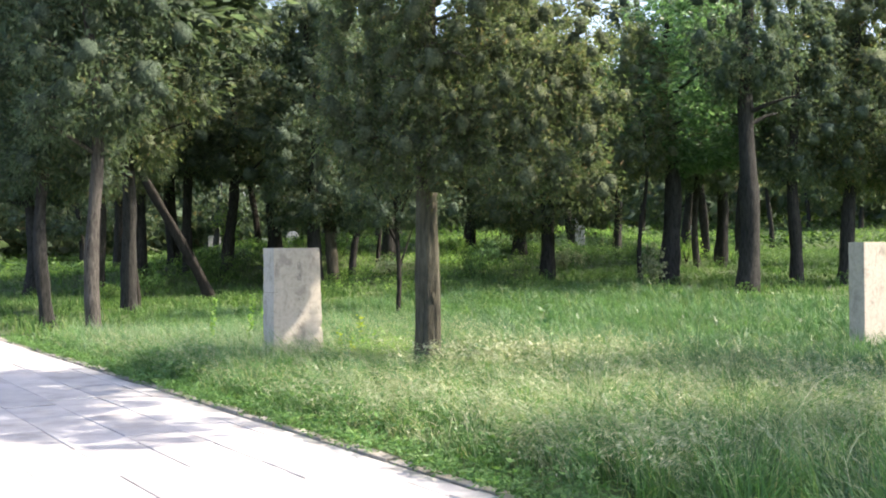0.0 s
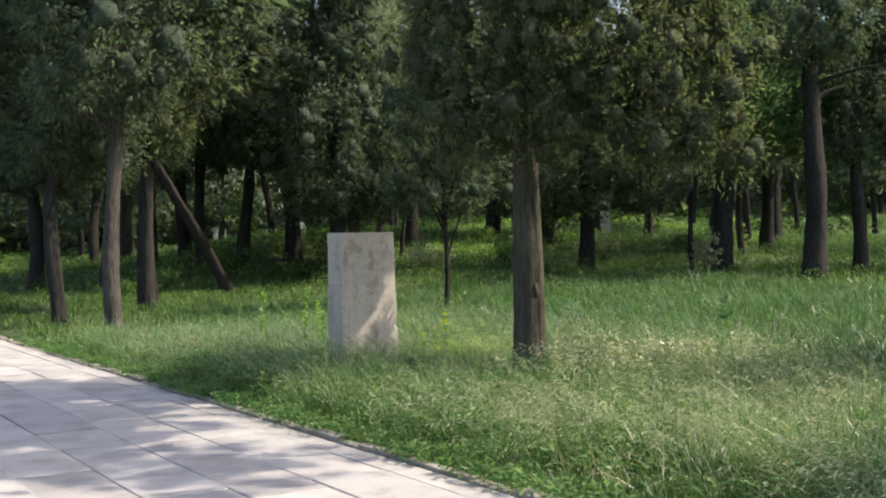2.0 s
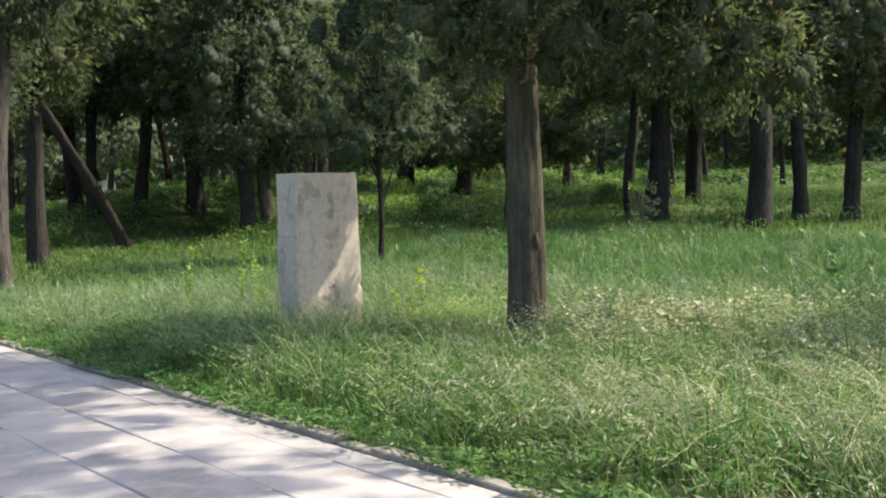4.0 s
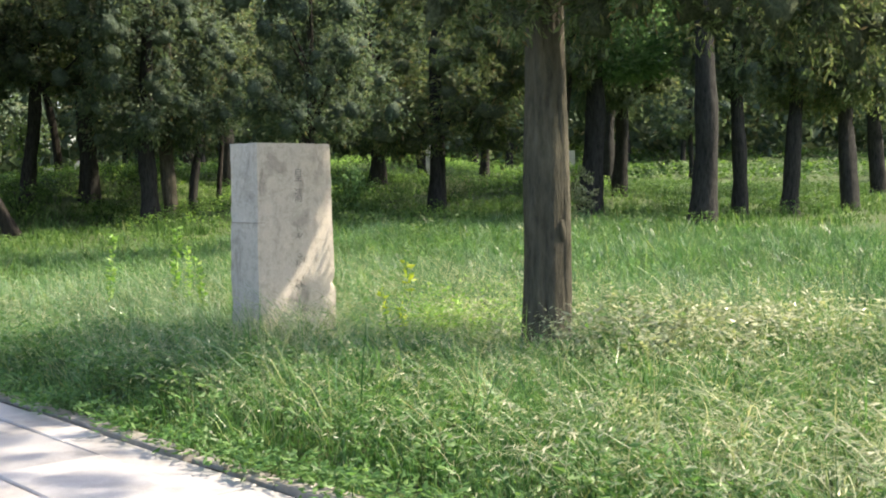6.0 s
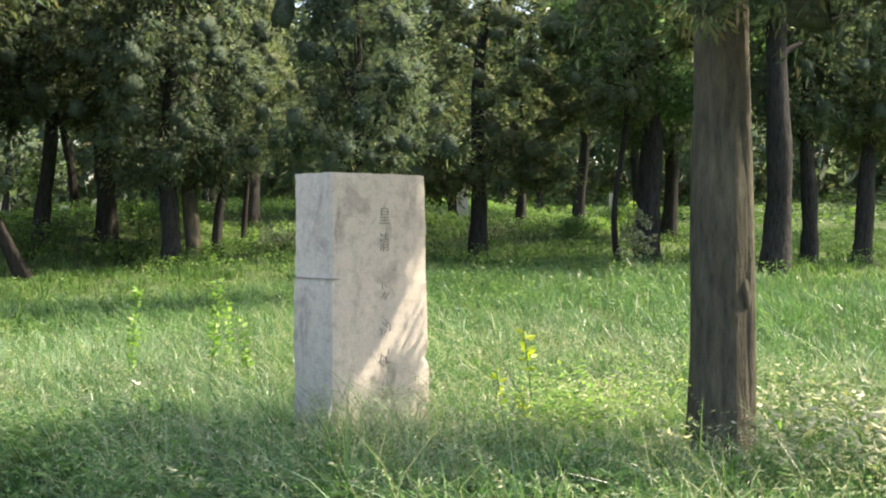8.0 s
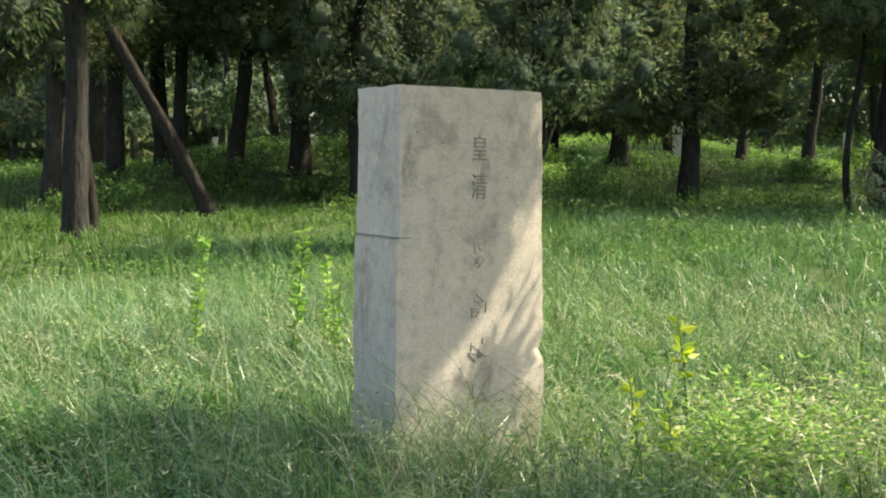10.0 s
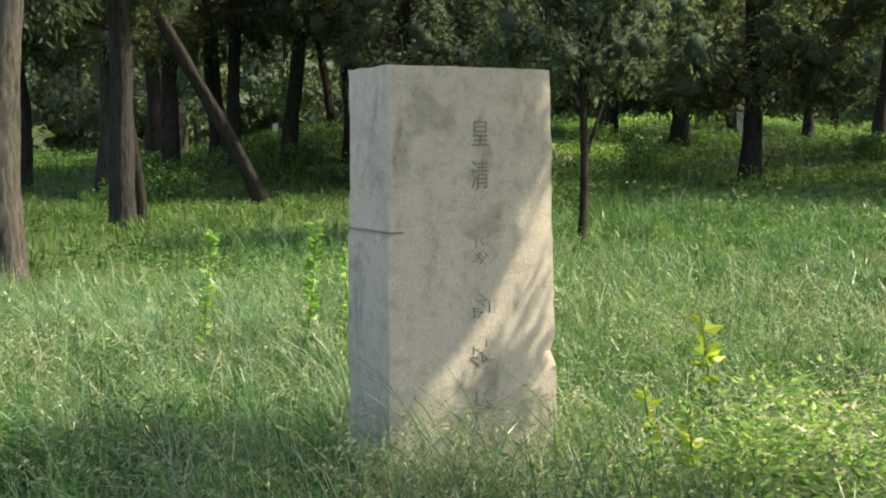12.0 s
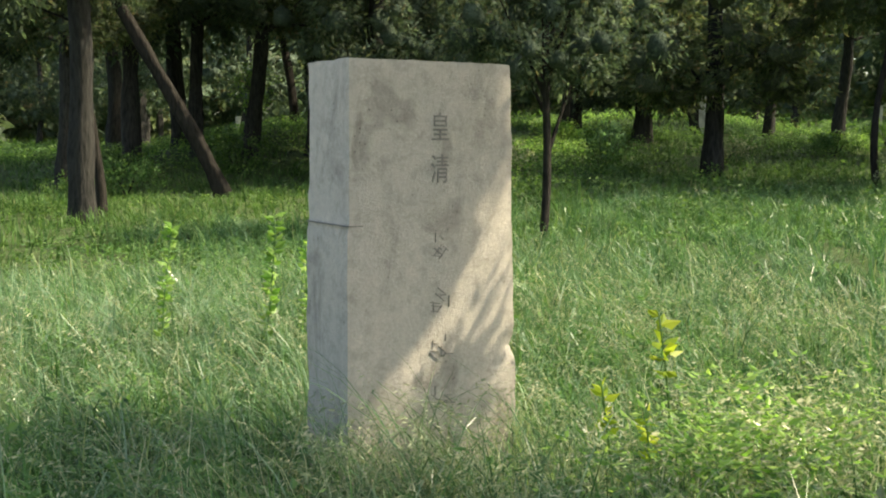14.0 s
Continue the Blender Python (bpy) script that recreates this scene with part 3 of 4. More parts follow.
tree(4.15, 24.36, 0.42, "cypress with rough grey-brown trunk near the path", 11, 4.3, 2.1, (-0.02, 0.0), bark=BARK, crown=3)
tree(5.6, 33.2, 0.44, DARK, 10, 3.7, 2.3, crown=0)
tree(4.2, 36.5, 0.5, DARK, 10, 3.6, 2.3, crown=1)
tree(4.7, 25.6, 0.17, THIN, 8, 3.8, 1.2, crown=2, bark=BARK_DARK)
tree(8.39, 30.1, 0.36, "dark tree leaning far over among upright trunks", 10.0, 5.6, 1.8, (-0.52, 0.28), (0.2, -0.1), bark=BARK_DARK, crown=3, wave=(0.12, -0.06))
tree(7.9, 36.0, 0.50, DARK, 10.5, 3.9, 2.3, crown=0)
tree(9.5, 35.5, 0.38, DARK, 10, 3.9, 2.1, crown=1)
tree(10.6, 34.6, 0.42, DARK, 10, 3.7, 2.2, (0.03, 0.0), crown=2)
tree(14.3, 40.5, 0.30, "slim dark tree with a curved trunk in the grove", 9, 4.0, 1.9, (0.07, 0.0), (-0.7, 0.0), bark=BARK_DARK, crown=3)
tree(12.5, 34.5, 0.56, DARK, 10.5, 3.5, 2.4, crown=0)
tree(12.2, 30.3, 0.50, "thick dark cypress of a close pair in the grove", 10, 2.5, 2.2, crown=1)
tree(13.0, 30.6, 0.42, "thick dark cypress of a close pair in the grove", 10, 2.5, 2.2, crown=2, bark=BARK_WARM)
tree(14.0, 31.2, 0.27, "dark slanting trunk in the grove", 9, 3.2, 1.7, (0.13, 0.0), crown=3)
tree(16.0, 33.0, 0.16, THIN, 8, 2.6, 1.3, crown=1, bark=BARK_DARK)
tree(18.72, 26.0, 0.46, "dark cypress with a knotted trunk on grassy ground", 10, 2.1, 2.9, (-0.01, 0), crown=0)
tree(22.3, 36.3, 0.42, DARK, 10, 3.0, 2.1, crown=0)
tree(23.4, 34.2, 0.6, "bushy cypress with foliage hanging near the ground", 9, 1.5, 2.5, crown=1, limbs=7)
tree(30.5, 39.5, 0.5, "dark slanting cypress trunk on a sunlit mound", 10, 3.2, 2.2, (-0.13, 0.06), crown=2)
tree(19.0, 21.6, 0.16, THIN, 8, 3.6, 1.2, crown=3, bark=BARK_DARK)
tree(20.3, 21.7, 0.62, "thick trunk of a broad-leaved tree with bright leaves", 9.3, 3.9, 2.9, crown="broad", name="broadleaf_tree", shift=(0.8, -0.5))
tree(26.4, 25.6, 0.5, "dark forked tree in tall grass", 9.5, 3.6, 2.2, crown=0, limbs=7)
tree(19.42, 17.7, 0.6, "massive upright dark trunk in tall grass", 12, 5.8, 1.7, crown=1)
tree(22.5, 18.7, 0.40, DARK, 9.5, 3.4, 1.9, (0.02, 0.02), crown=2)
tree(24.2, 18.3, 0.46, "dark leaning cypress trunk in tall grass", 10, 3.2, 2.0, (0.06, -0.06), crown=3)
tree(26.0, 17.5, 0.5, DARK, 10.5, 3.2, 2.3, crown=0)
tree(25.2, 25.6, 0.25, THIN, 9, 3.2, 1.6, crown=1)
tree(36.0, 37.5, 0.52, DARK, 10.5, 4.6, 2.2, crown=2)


def young_cypress():
    root = new("cypress_tree")
    x, y = 8.55, 18.13
    root.location = (x, y, float(ground_z(x, y)) - 0.03)
    tagged(root, "slim young cypress with thin forking trunk and dense dark-green crown", "tree", "trees of the grove")
    z = np.linspace(0, 6.2, 22)
    part("trunk", tube_mesh("trunk", np.stack([0.05 * np.sin(z * 1.9), 0.04 * np.sin(z * 1.3 + 1), z], 1), np.linspace(0.062, 0.02, 22), BARK_DARK, 9, 0.08, 3), root)
    r = rng(9)
    for k in range(12):
        a = 6.283 * k / 7 + 0.3
        q = limb_path((0.04, 0, 1.15 + 0.2 * k), (math.cos(a) * 0.5, math.sin(a) * 0.5, 1.0), r.uniform(1.0, 1.6), -0.1, 7)
        part("limb", tube_mesh("limb", q, np.linspace(0.03, 0.006, 7), BARK_DARK, 6, 0.03, 60 + k), root)
    m = 175
    t = r.random(m) ** 1.2
    a = r.random(m) * 6.283
    ring = (1.3 - 0.75 * t) * (0.25 + 0.75 * np.sqrt(r.random(m))) * (0.75 + 0.5 * np.sin(2 * a + 5 * t) ** 2) * np.clip(0.55 + 5 * t, 0, 1)
    c = np.stack([np.cos(a) * ring, np.sin(a) * ring, 2.25 + 4.6 * t - 0.3 * ring * r.random(m)], 1)
    rad = r.uniform(0.16, 0.38, (m, 1)) * np.array([1, 1, 1.25])
    leaves = leaf_cloud(r, c, rad, 150, 0.085, 0.28, 0.3)
    part("crown", crown_from("crown", leaves, clump_cores(r, c, rad * 0.42, 2), NEEDLE, CORE), root, "dense dark-green foliage")


young_cypress()

# further trunks that close the grove
r = rng(5)
made = []
for _ in range(900):
    d, a = r.uniform(40, 95), r.uniform(0.02, 1.32)
    x, y = -3 + d * math.sin(a), -3 + d * math.cos(a)
    if x < 3 or any((x - p) ** 2 + (y - q) ** 2 < 16 for p, q in made) or len(made) >= 46:
        continue
    if any(abs((x + 2) * ty - (y - 4) * tx) / math.hypot(tx, ty) < 1.2 for tx, ty in ((24, 54.5), (40.4, 44.3), (29, 61.5))):
        continue
    along = (x - 33) * 0.9 - (y - 45) * 0.42
    if -6 < along < 14 and abs((x - 33) * 0.42 + (y - 45) * 0.9) < 6:
        continue
    made.append((x, y))
    tree(x, y, r.uniform(0.3, 0.6), DARK, r.uniform(9.5, 13), r.uniform(2.6, 4.2), r.uniform(2.2, 3.2), (r.normal() * 0.03, r.normal() * 0.03), crown=10 + int(r.integers(3)), limbs=2, add_shade=False)


def far_woods():
    """The wood that goes on behind, uncountable."""
    r = rng(6)
    n = 6500
    d, a = r.uniform(96, 135, n), r.uniform(-0.25, 1.75, n)
    c = np.stack([-3 + d * np.sin(a), -3 + d * np.cos(a), 1.6 + 18 * r.random(n) ** 1.25], 1)
    c = c[c[:, 0] > 1.5]
    v, f, nn = leaf_cloud(r, c, r.uniform(0.9, 2.2, (len(c), 1)) * np.ones(3), 20, 1.2, 0.5, 0.2)
    ob = new("far_woods", quads("far_woods", v, f, NEEDLE, normals=nn))
    tagged(ob, "dark green woods closing the view behind the grove", "woods", kind="stuff")


far_woods()


# ---- undergrowth ----
def free_of_things(x, y):
    ok = (x > 0.015) & ~((x > SX - 0.01) & (x < SX + 0.78) & (y > SY - 0.01) & (y < SY + 0.4))
    ok &= np.hypot(x - 3.58, y - 8.4) > 0.2
    return ok & ~((x > 10.72) & (x < 11.34) & (y > 7.0) & (y < 7.4))


def patch(x, y, f, s=0.0):
    """Smooth variation over the meadow, 0 to 1."""
    return 0.5 + 0.25 * (np.sin(x * f + 1.7 + s) * np.cos(y * f * 0.83 + 0.4 + s) + np.sin((x + y) * f * 0.61 + 2.1 * s) * np.cos((x - y) * f * 0.47 + s))


def blades(r, x, y, h, w, lean, az, segs=3):
    """Bent tapering blades of grass."""
    n = len(x)
    z0 = ground_z(x, y) - 0.02
    t = np.linspace(0, 1, segs + 1)[None, :]
    out = lean[:, None] * h[:, None] * t ** 2
    up = h[:, None] * t * (1 - 0.42 * lean[:, None] * t * t)
    cx = x[:, None] + np.cos(az)[:, None] * out
    cy = y[:, None] + np.sin(az)[:, None] * out
    cz = z0[:, None] + up
    turn = r.random(n) * 3.1416
    wd = w[:, None] * (1 - 0.88 * t ** 1.6) * 0.5
    sx, sy = np.cos(turn)[:, None] * wd, np.sin(turn)[:, None] * wd
    v = np.stack([np.stack([cx - sx, cy - sy, cz], -1), np.stack([cx + sx, cy + sy, cz], -1)], 2)
    k = 2 * (segs + 1)
    b = (np.arange(n) * k)[:, None] + 2 * np.arange(segs)[None]
    f = np.stack([b, b + 1, b + 3, b + 2], -1)
    return v.reshape(-1, 3), f.reshape(-1, 4)


def meadow(name, label, seed, n, box, height, width, mat, segs=3, wind=0.5, gate=None, tuft=16, spread=1.0, bend=0.0):
    r = rng(seed)
    m = n // tuft + 1
    tx, ty = r.uniform(box[0], box[1], m), r.uniform(box[2], box[3], m)
    th, ta, tl = r.uniform(0.6, 1.35, m), np.where(r.random(m) < wind, r.normal(2.75, 0.8, m), r.random(m) * 6.283), r.normal(0.55, 0.22, m)
    own = r.integers(0, m, n)
    x, y = tx[own] + r.normal(0, 0.055, n) * spread, ty[own] + r.normal(0, 0.055, n) * spread
    keep = free_of_things(x, y)
    if gate is not None:
        keep &= r.random(n) < gate(x, y)
    x, y, own = x[keep], y[keep], own[keep]
    n = len(x)
    edge = np.clip((x - 0.0) / 0.7, 0.25, 1)
    h = height * th[own] * r.uniform(0.5, 1.2, n) * (0.55 + 0.75 * patch(x, y, 0.9)) * edge
    lean = np.clip(tl[own] + r.normal(bend, 0.25, n), 0.05, 1.5)
    az = ta[own] + r.normal(0, 0.75, n)
    v, f = blades(r, x, y, h, width * r.uniform(0.6, 1.4, n), lean, az, segs)
    ob = new(name, quads(name, v, f, mat))
    tagged(ob, label, "grass", kind="stuff")


def trodden(x, y):
    """Shorter, thinner growth on the strip by the kerb in front of the stele."""
    strip = np.where((x < 2.2) & (y > 4.2) & (y < 9.4) & (x > 0.3), 0.75, 1.0)
    return np.where((x > 1.75) & (x < 3.0) & (y > 9.1) & (y < 10.0), 0.3, strip)


meadow("grass", "lush knee-high green grass beside the path", 1, 120000, (0.0, 6.0, -1.5, 17.0), 0.42, 0.009, GRASS, 3, 0.35, lambda x, y: trodden(x, y) * np.clip(0.35 + 1.1 * patch(x, y, 3.1, 1.0), 0, 1), 22, 0.9, 0.12)
meadow("grass", "lush green grass across the clearing", 2, 95000, (4.0, 18.0, -3.0, 22.0), 0.40, 0.013, GRASS_DEEP, 3, 0.4, lambda x, y: np.clip(0.4 + 1.0 * patch(x, y, 2.3, 1.0), 0, 1), 18, 1.6, 0.2)
meadow("grass", "green grass under the far trees", 3, 90000, (0.2, 45.0, 15.0, 62.0), 0.32, 0.03, GRASS_SHADE, 2, 0.3, None, 14, 3.5)
meadow("pale_grass", "pale feathery seeding grass bent by wind", 4, 17000, (0.4, 9.0, -1.0, 9.0), 0.64, 0.0075, GRASS_PALE, 6, 0.75, lambda x, y: (0.05 + 0.95 * np.clip(1.9 - 1.3 * np.hypot((x - 2.5) / 2.1, (y - 3.4) / 2.5), 0, 1)) * np.clip(6.4 - y + 0.3 * x, 0.04, 1), 14, 1.0, 0.6)
# the bluish sheen over this part of the meadow is tinted into the blades
meadow("blue_grass", "soft grass in a drift, bluish sheen put into its colour", 6, 34000, (0.3, 7.0, 9.0, 18.5), 0.46, 0.010, GRASS_BLUE, 4, 0.5, lambda x, y: np.exp(-((x - 1.9) / 2.2) ** 2 - ((y - 13.2) / 2.8) ** 2))
meadow("seed_grass", "pale thin stems standing through the meadow", 9, 9000, (0.4, 7.5, 7.0, 17.0), 0.56, 0.0045, GRASS_PALE, 4, 0.4, lambda x, y: np.clip(1.6 * patch(x, y, 1.7, 3.0) - 0.25, 0, 1), 4, 1.6, 0.3)
meadow("seed_grass", "thin seeding grass stems before the stele", 7, 1400, (1.2, 3.6, 8.4, 9.98), 0.55, 0.004, GRASS_PALE, 4, 0.4, None, 5, 1.5, 0.3)
meadow("dark_stems", "thin dark seeding stems arching against the stele", 10, 720, (1.75, 2.95, 9.3, 9.97), 0.74, 0.0052, GRASS_DEEP, 6, 0.4, None, 3, 1.6, 0.35)
meadow("arching_grass", "blue-green blades arching over the grass round the stele", 8, 6500, (0.2, 7.0, 7.6, 15.0), 0.5, 0.008, GRASS_BLUE, 5, 0.3, None, 5, 1.8, 0.45)


def herbs(name, label, seed, centres, mat, size, ratio, each, spread, height):
    """Low broad-leaved plants: leaves up each short stem."""
    r = rng(seed)
    n = len(centres)
    c = np.repeat(centres, each, 0)
    t = r.random(len(c))
    a = r.random(len(c)) * 6.283
    hh = np.repeat(r.uniform(0.6, 1.3, n) * height, each)
    sp = np.repeat(r.uniform(0.6, 1.3, n) * spread, each)
    x = c[:, 0] + np.cos(a) * sp * r.random(len(c)) ** 0.6
    y = c[:, 1] + np.sin(a) * sp * r.random(len(c)) ** 0.6
    ok = free_of_things(x, y) | (x > -0.16) & (x < 0.02)
    x, y, t, a, hh = x[ok], y[ok], t[ok], a[ok], hh[ok]
    z = ground_z(x, y) + 0.02 + hh * t ** 0.7
    along = unit(np.stack([np.cos(a), np.sin(a), r.normal(0.15, 0.35, len(x))], 1))
    across = unit(np.cross(along, r.normal(0, 0.35, (len(x), 3)) + np.array([0, 0, 1])))
    ln = size * r.uniform(0.6, 1.4, len(x))
    v, f = leaf_quads(np.stack([x, y, z], 1), along, across, ln, ln * ratio)
    ob = new(name, quads(name, v, f, mat))
    tagged(ob, label, "weeds", kind="stuff")


r = rng(40)
near = np.stack([r.uniform(0.12, 5.5, 800), r.uniform(0.5, 16.0, 800)], 1)
verge = np.stack([-0.09 + 0.3 * r.random(330) ** 1.2, r.uniform(-1.0, 18.0, 330)], 1)
clumps = np.stack([r.uniform(-0.13, 0.02, 60), r.uniform(0.0, 12.0, 60)], 1)
herbs("verge_weeds", "leafy tufts rooted in the gap beside the kerb", 58, clumps, WEED, 0.055, 0.38, 24, 0.09, 0.11)
herbs("verge_weeds", "small weeds creeping over the kerb", 46, verge, WEED, 0.04, 0.55, 26, 0.09, 0.10)
near = near[(patch(near[:, 0], near[:, 1], 1.3, 2.0) > 0.45) | (near[:, 0] < 0.7)]
herbs("weeds", "low broad-leaved green weeds among the grass", 41, near[::2], WEED, 0.055, 0.55, 34, 0.16, 0.24)
herbs("weeds", "small narrow-leaved herbs among the grass", 47, near[1::2], WEED, 0.04, 0.32, 60, 0.14, 0.34)
far = np.stack([r.uniform(1.0, 40.0, 2200), r.uniform(17.0, 60.0, 2200)], 1)
herbs("undergrowth", "leafy green undergrowth under the trees", 42, far[(far[:, 1] > 31) | (far[:, 0] > 11)], UNDER, 0.09, 0.5, 46, 0.55, 0.34)
herbs("undergrowth", "low creeping plants in the shade near the path", 56, far[(far[:, 1] <= 31) & (far[:, 0] <= 11)], UNDER, 0.08, 0.5, 40, 0.5, 0.14)
# sunlit patches on the mounds, put into the plants' light leaf colour
tops = np.concatenate([r.normal((mx, my), (1.5, 1.3), (70, 2)) for mx, my, _, _ in MOUNDS] + [r.normal((33.0, 44.5), (4.5, 3.2), (420, 2))])
herbs("undergrowth", "plants covering the low mounds, coloured light green to look sunlit", 57, tops, WEED_LIGHT, 0.085, 0.5, 34, 0.45, 0.3)
foot = np.stack([r.normal(2.4, 0.75, 80), r.normal(9.25, 0.36, 80)], 1)
herbs("weeds", "leafy weeds at the foot of the stele", 43, foot, WEED, 0.055, 0.34, 30, 0.15, 0.11)
leafy = np.stack([r.uniform(0.3, 2.3, 190), r.uniform(7.6, 11.2, 190)], 1)
leafy = leafy[(leafy[:, 0] < 1.6) | (leafy[:, 1] < 8.9)]
herbs("weeds", "bright leafy weeds along the verge before the stele", 49, leafy, WEED, 0.052, 0.42, 46, 0.13, 0.28)
midway = np.stack([r.uniform(2.5, 13.0, 520), r.uniform(9.5, 21.0, 520)], 1)
herbs("weeds", "broad-leaved weeds scattered through the clearing", 54, midway, WEED, 0.055, 0.36, 34, 0.25, 0.27)
spray = np.stack([r.normal(3.35, 0.35, 34), r.normal(9.3, 0.22, 34)], 1)
herbs("pale_weeds", "sprays of small pale leaves beside the stele", 55, spray, WEED_PALE, 0.034, 0.5, 40, 0.16, 0.32)
pale = np.stack([r.normal(4.4, 0.85, 105), r.normal(7.2, 0.5, 105)], 1)
herbs("pale_weeds", "pale-leaved low shrubs at the foot of the cypress", 44, pale, WEED_PALE, 0.055, 0.55, 46, 0.16, 0.36)
front = np.stack([r.uniform(0.25, 3.0, 130), r.uniform(3.2, 8.0, 130)], 1)
herbs("weeds", "broad-leaved green weeds in the grass near the kerb", 53, front, WEED, 0.05, 0.4, 40, 0.14, 0.26)
# bramble leaves coloured lighter than other weeds to look sunlit
briar = np.stack([r.normal(3.15, 0.36, 52), r.normal(9.15, 0.26, 52)], 1)
herbs("weeds", "leafy bramble between stele and cypress", 45, briar, WEED_LIGHT, 0.042, 0.45, 34, 0.15, 0.46)


def tall_weed(x, y, h, mat, label, leaves, size, seed, top=0.0):
    r = rng(seed)
    root = new("weed")
    root.location = (x, y, float(ground_z(x, y)) - 0.02)
    tagged(root, label, "weed", "tall weeds")
    z = np.linspace(0, h, 7)
    bend = np.stack([0.05 * np.sin(z * 3 + seed), 0.04 * z, z], 1)
    stem = part("stem", tube_mesh("stem", bend, np.linspace(0.006, 0.003, 7), WEED, 5, 0.0, seed), root)
    t = top + (1 - top) * r.random(leaves)
    p = np.stack([np.interp(t * h, z, bend[:, 0]), np.interp(t * h, z, bend[:, 1]), t * h], 1)
    a = r.random(leaves) * 6.283
    along = unit(np.stack([np.cos(a), np.sin(a), r.normal(0.35, 0.3, leaves)], 1))
    across = unit(np.cross(along, r.normal(0, 0.7, (leaves, 3)) + np.array([-0.5, -0.5, 0.6])))
    ln = size * r.uniform(0.7, 1.3, leaves)
    v, f = leaf_quads(p, along, across, ln, ln * 0.55)
    part("leaves", quads("leaves", v, f, mat), stem)


farther = np.stack([r.uniform(1.0, 80.0, 2600), r.uniform(30.0, 100.0, 2600)], 1)
farther = farther[np.hypot(farther[:, 0], farther[:, 1]) > 58]
herbs("undergrowth", "leafy green undergrowth far under the trees", 48, farther, UNDER, 0.32, 0.5, 22, 1.3, 0.7)


def seed_heads(seed, n, box, bold=1.0, gate=None):
    """Nodding seed heads on thin stems."""
    r = rng(seed)
    x, y = r.uniform(box[0], box[1], n), r.uniform(box[2], box[3], n)
    ok = free_of_things(x, y)
    if gate is not None:
        ok &= r.random(n) < gate(x, y)
    x, y = x[ok], y[ok]
    n = len(x)
    h, az, lean = r.uniform(0.38, 0.7, n), r.normal(2.75, 0.9, n), r.uniform(0.3, 1.2, n)
    v1, f1 = blades(r, x, y, h, np.full(n, 0.0035), lean, az, 4)
    k = 9
    t = np.linspace(0.66, 1.0, k)[None] * np.ones((n, 1))
    o = lean[:, None] * h[:, None] * t ** 2
    c = np.stack([x[:, None] + np.cos(az)[:, None] * o, y[:, None] + np.sin(az)[:, None] * o, ground_z(x, y)[:, None] - 0.02 + h[:, None] * t * (1 - 0.42 * lean[:, None] * t * t)], -1).reshape(-1, 3)
    way = unit(np.stack([np.cos(az), np.sin(az), 0.2 - 0.8 * lean], 1))
    along = unit(np.repeat(way, k, 0) + r.normal(0, 0.35, (n * k, 3)))
    across = unit(np.cross(along, r.normal(size=(n * k, 3))))
    v2, f2 = leaf_quads(c, along, across, r.uniform(0.02, 0.04, n * k) * bold, np.full(n * k, 0.007 * bold))
    ob = new("seed_heads", quads("seed_heads", np.concatenate([v1, v2.reshape(-1, 3)]), np.concatenate([f1, f2 + len(v1)]), GRASS_PALE))
    tagged(ob, "pale nodding grass seed heads above the meadow", "grass", kind="stuff")


seed_heads(51, 3600, (0.3, 6.5, 0.5, 14.0))
seed_heads(53, 2000, (0.7, 6.0, -0.3, 6.6), 1.6, lambda x, y: np.clip(2.2 * patch(x, y, 1.9, 4.0) - 0.7, 0, 1))
seed_heads(52, 110, (1.85, 2.9, 9.55, 9.97))


def bush(x, y, w, h, mat, label, seed):
    r = rng(seed)
    root = new("bush")
    root.location = (x, y, float(ground_z(x, y)) - 0.03)
    tagged(root, label, "bush", "bushes under the trees")
    for k in range(4):
        a = 1.57 * k + seed
        part("stem", tube_mesh("stem", limb_path((0, 0, 0), (math.cos(a) * 0.4 * w, math.sin(a) * 0.4 * w, h * 0.7), 1.0, 0.05), np.linspace(0.02, 0.006, 6), BARK_DARK, 5, 0.0, k), root)
    m = 34
    c = unit(r.normal(size=(m, 3))) * (r.random((m, 1)) ** 0.4) * np.array([w, w, h * 0.5]) * 0.85
    c[:, 2] = np.abs(c[:, 2] + h * 0.5)
    v, f, nn = leaf_cloud(r, c, r.uniform(0.12, 0.26, (m, 1)) * np.ones(3) * max(w, 0.5), 40, 0.075, 0.5, 0.1)
    part("foliage", quads("foliage", v, f, mat, normals=nn), root)


BUSH = "low leafy green bush under the trees"
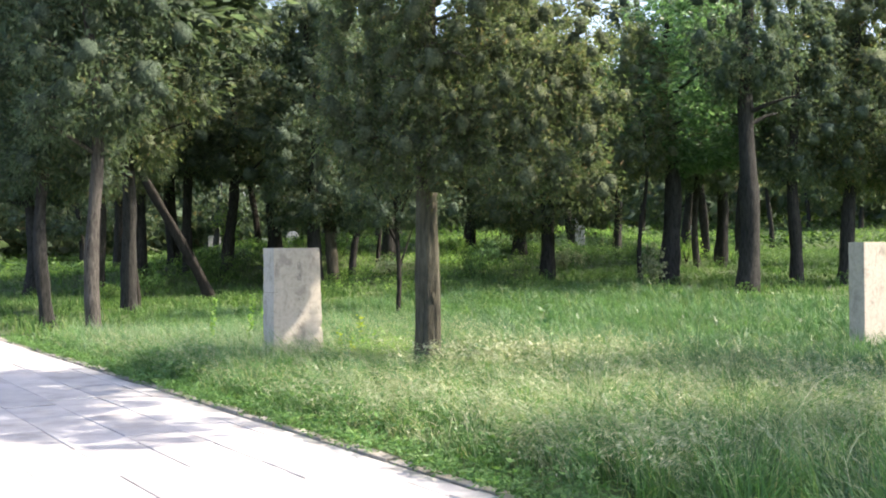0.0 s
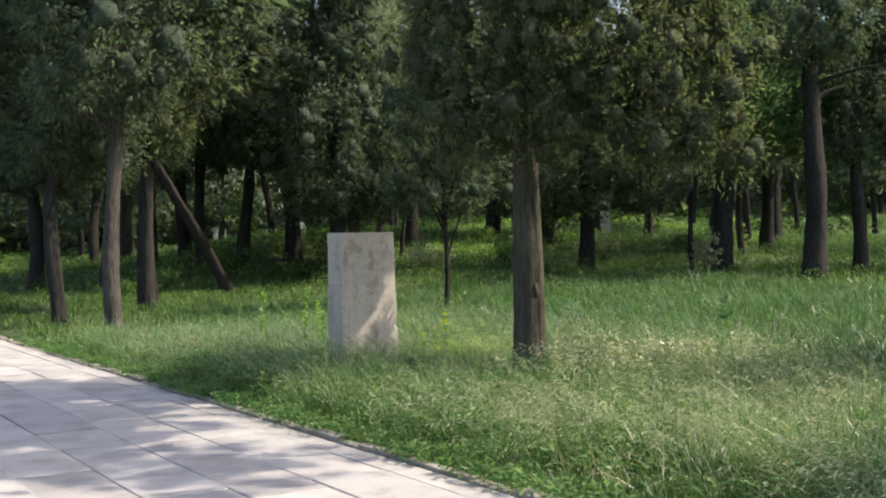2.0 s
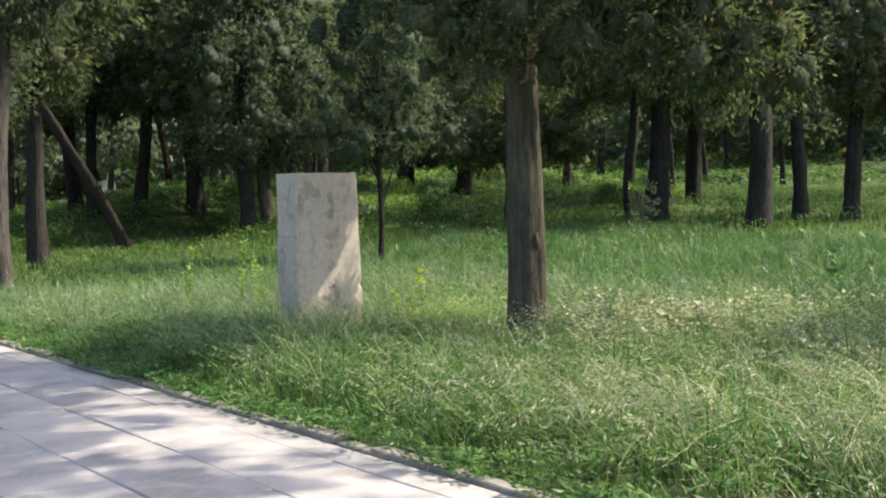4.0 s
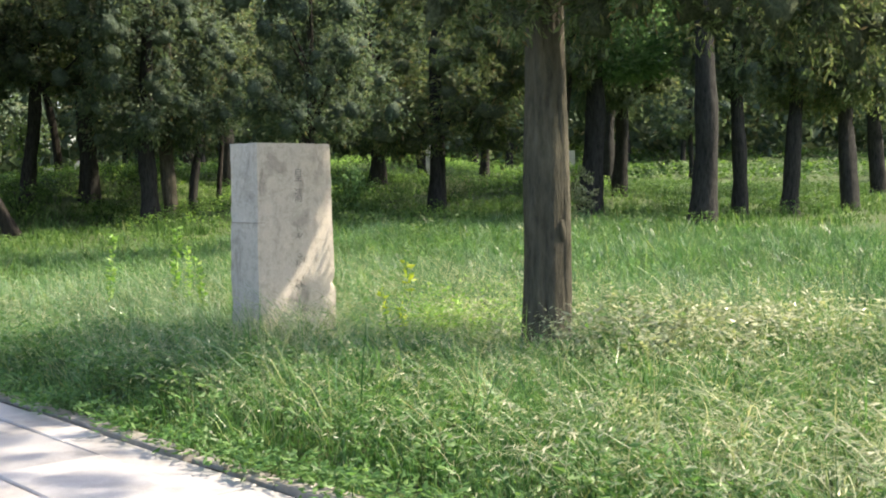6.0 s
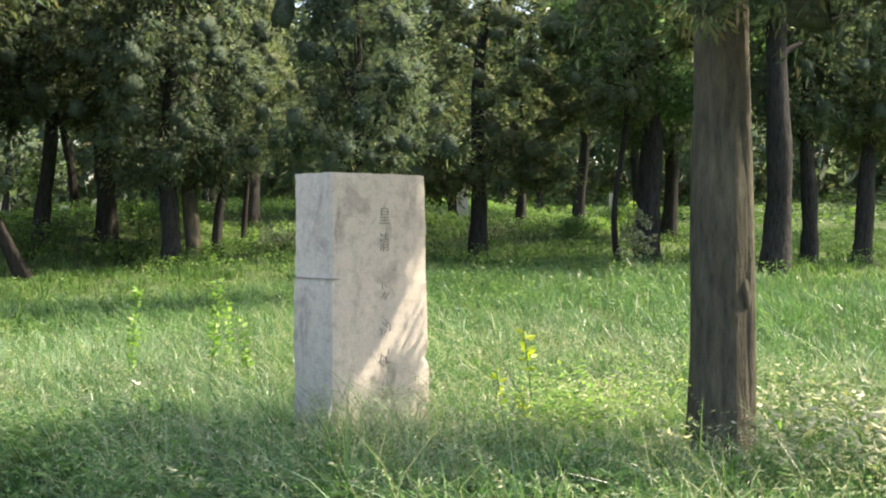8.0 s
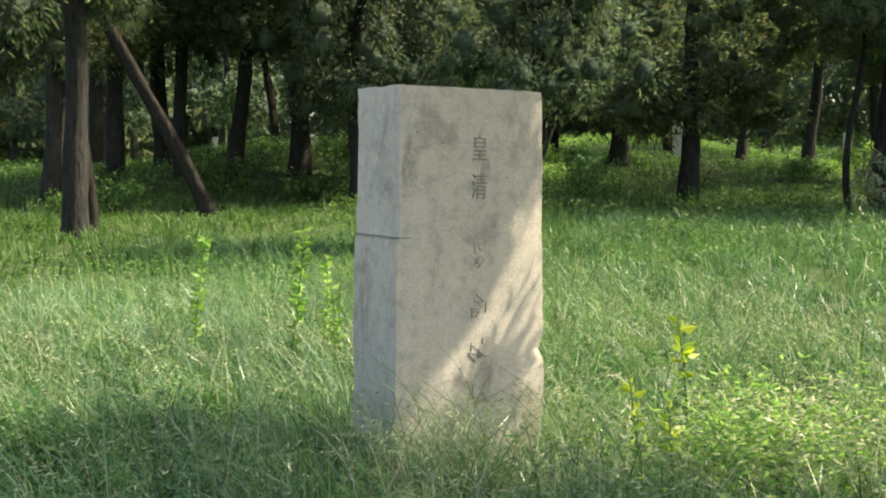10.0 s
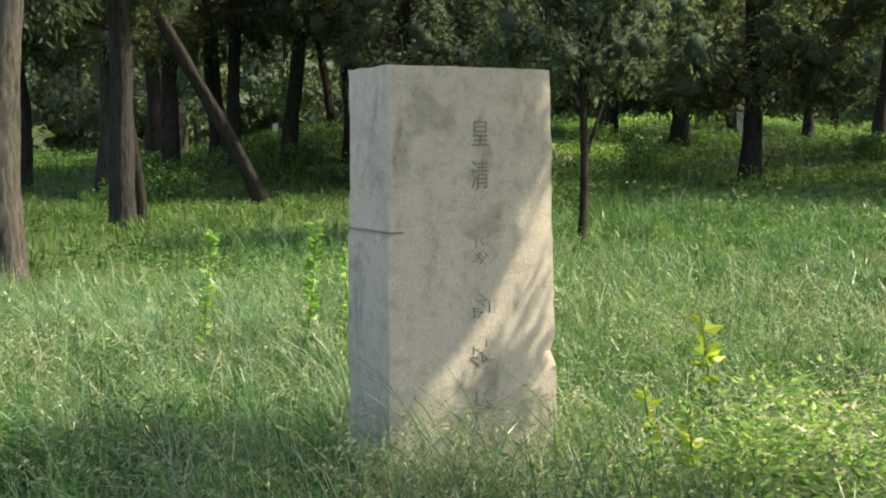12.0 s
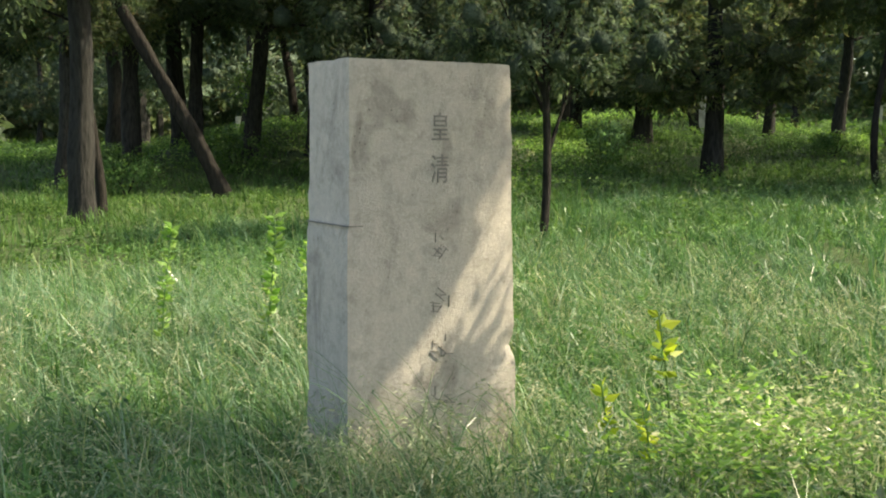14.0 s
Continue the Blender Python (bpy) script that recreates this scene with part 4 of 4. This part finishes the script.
for k, (x, y, w, h, mat, label) in enumerate((
    (9.9, 33.4, 1.1, 1.0, UNDER, BUSH), (11.6, 31.6, 0.9, 0.8, UNDER, BUSH), (7.3, 35.0, 1.0, 0.9, UNDER, BUSH), (5.4, 31.0, 0.7, 0.6, UNDER, BUSH),
    # pale leaves on the mound bushes stand in for sunlight there
    (13.6, 27.4, 1.0, 0.8, WEED_PALE, "leafy bush coloured pale to look sunlit"), (18.8, 20.9, 0.5, 1.5, WEED_PALE, "upright pale bush against a thick trunk"),
    (16.8, 27.6, 0.9, 1.1, WEED, BUSH), (21.5, 28.5, 1.0, 0.8, WEED_PALE, "sunlit light green bush on a mound"), (24.8, 27.8, 0.9, 0.7, WEED, "sunlit light green bush on a mound"),
    (6.6, 31.5, 1.0, 1.0, WEED, BUSH), (15.5, 36.0, 1.2, 1.0, WEED, BUSH), (20.0, 31.5, 0.9, 1.0, BROAD, BUSH),
    (11.2, 35.8, 0.7, 2.7, WEED_LIGHT, "bright young broad-leaved shrub between dark trunks"), (26.0, 27.0, 0.8, 1.2, WEED_LIGHT, "bright green shrub in a patch of sun"),
    (20.2, 34.0, 1.0, 0.9, WEED_LIGHT, "bright green shrub in a patch of sun"))):
    bush(x, y, w, h, mat, label, 70 + k)

tall_weed(3.07, 9.45, 0.76, WEED_YELLOW, "young weed with glowing yellow-green leaves", 18, 0.08, 1, 0.66)
tall_weed(2.70, 9.3, 0.6, WEED_YELLOW, "young weed with glowing yellow-green leaves", 15, 0.06, 2, 0.6)
tall_weed(2.92, 9.3, 0.44, WEED_YELLOW, "young weed with glowing yellow-green leaves", 16, 0.055, 3, 0.55)
tall_weed(2.06, 12.45, 0.92, WEED_LIGHT, "tall weed with light green leaves in the meadow", 70, 0.059, 4, 0.3)
tall_weed(2.55, 12.2, 0.99, WEED_LIGHT, "tall weed with light green leaves in the meadow", 85, 0.063, 5, 0.28)
tall_weed(2.74, 12.05, 0.72, WEED_LIGHT, "tall weed with light green leaves in the meadow", 66, 0.059, 8, 0.28)
tall_weed(2.95, 12.7, 0.78, WEED_LIGHT, "tall weed with light green leaves in the meadow", 60, 0.056, 6, 0.3)
tall_weed(2.64, 4.44, 1.08, WEED, "tall single stalk with whorled leaves above the grass", 18, 0.09, 7, 0.72)


# ---- paved path: kerb and slabs ----
def block_bm(bm, x0, x1, y0, y1, z0, z1, r, uneven=0.004):
    """A dressed block with a chamfered, slightly uneven top."""
    c = 0.006
    j = lambda s: r.uniform(-s, s)
    lo = [bm.verts.new(p) for p in ((x0, y0, z0), (x1, y0, z0), (x1, y1, z0), (x0, y1, z0))]
    mi = [bm.verts.new((v.co.x + j(uneven), v.co.y + j(uneven), z1 - c)) for v in lo]
    hi = [bm.verts.new((v.co.x + (c if k in (0, 3) else -c), v.co.y + (c if k < 2 else -c), z1 + j(0.003))) for k, v in enumerate(mi)]
    for k in range(4):
        q = (k + 1) % 4
        bm.faces.new((lo[k], lo[q], mi[q], mi[k]))
        bm.faces.new((mi[k], mi[q], hi[q], hi[k]))
    bm.faces.new(hi)


path_bed = new("pavement", None)
bm = bmesh.new()
box_bm(bm, -6.3, 0.02, -30, 60, -0.09, -0.022)
me = from_bm("pavement", bm, JOINT)
path_bed.location = (0, 0, 0)
bed = new("pavement_bed", me)
bed.parent = path_bed
tagged(path_bed, "broad path of worn grey stone slabs with dark joints", "pavement", kind="structure")
r = random.Random(8)
rest = bmesh.new()
kerbs = bmesh.new()
edges = [-0.10, -0.33, -0.87, -1.40, -1.94, -2.47, -3.01, -3.55, -4.09, -4.63, -5.17, -5.71, -6.25]
for k in range(len(edges) - 1):
    x1, x0 = edges[k] - r.choice((0.002, 0.004, 0.008)), edges[k + 1] + r.choice((0.001, 0.002, 0.004))
    y = -30 + r.uniform(0, 1)
    while y < 60:
        ln = r.uniform(0.75, 1.55) if k else r.uniform(0.9, 1.7)
        dz = r.uniform(-0.006, 0.004)
        if -1.0 < y < 19 and k < 9:
            bm = bmesh.new()
            block_bm(bm, x0, x1, y + 0.003, y + ln - 0.004, -0.07, dz, r, 0.006)
            part("slab", from_bm("slab", bm, SLAB), path_bed)
        else:
            block_bm(rest, x0, x1, y + 0.003, y + ln - 0.004, -0.07, dz, r, 0.006)
        y += ln
ob = part("slabs_beyond", from_bm("slabs_beyond", rest, SLAB), path_bed)
tagged(ob, kind="stuff")
bm = bmesh.new()
box_bm(bm, -2.474, -2.462, -6, 14, -0.03, 0.0015)
part("mortar_line", from_bm("mortar_line", bm, MORTAR), path_bed, "pale mortar in one joint")
y = -30.0
kerb = new("kerb", None)
tagged(kerb, "low worn kerb of broken grey stones edging the path", "kerb", kind="structure")
while y < 60:
    ln = r.choice((0.22, 0.35, 0.5, 0.65, 0.8, 0.95)) * r.uniform(0.85, 1.15)
    near_it = -3 < y < 24
    b = bmesh.new() if near_it else kerbs
    o, gap = r.uniform(-0.016, 0.016), r.choice((0.004, 0.008, 0.02, 0.05))
    block_bm(b, -0.062 + o, 0.05 + o + r.uniform(-0.02, 0.02), y + 0.006, y + ln - gap, -0.09, 0.012 + r.uniform(-0.022, 0.012), r, 0.014)
    if near_it:
        part("kerb_stone", from_bm("kerb_stone", b, KERB), kerb)
    y += ln
ob = part("kerb_beyond", from_bm("kerb_beyond", kerbs, KERB), kerb)
tagged(ob, kind="stuff")
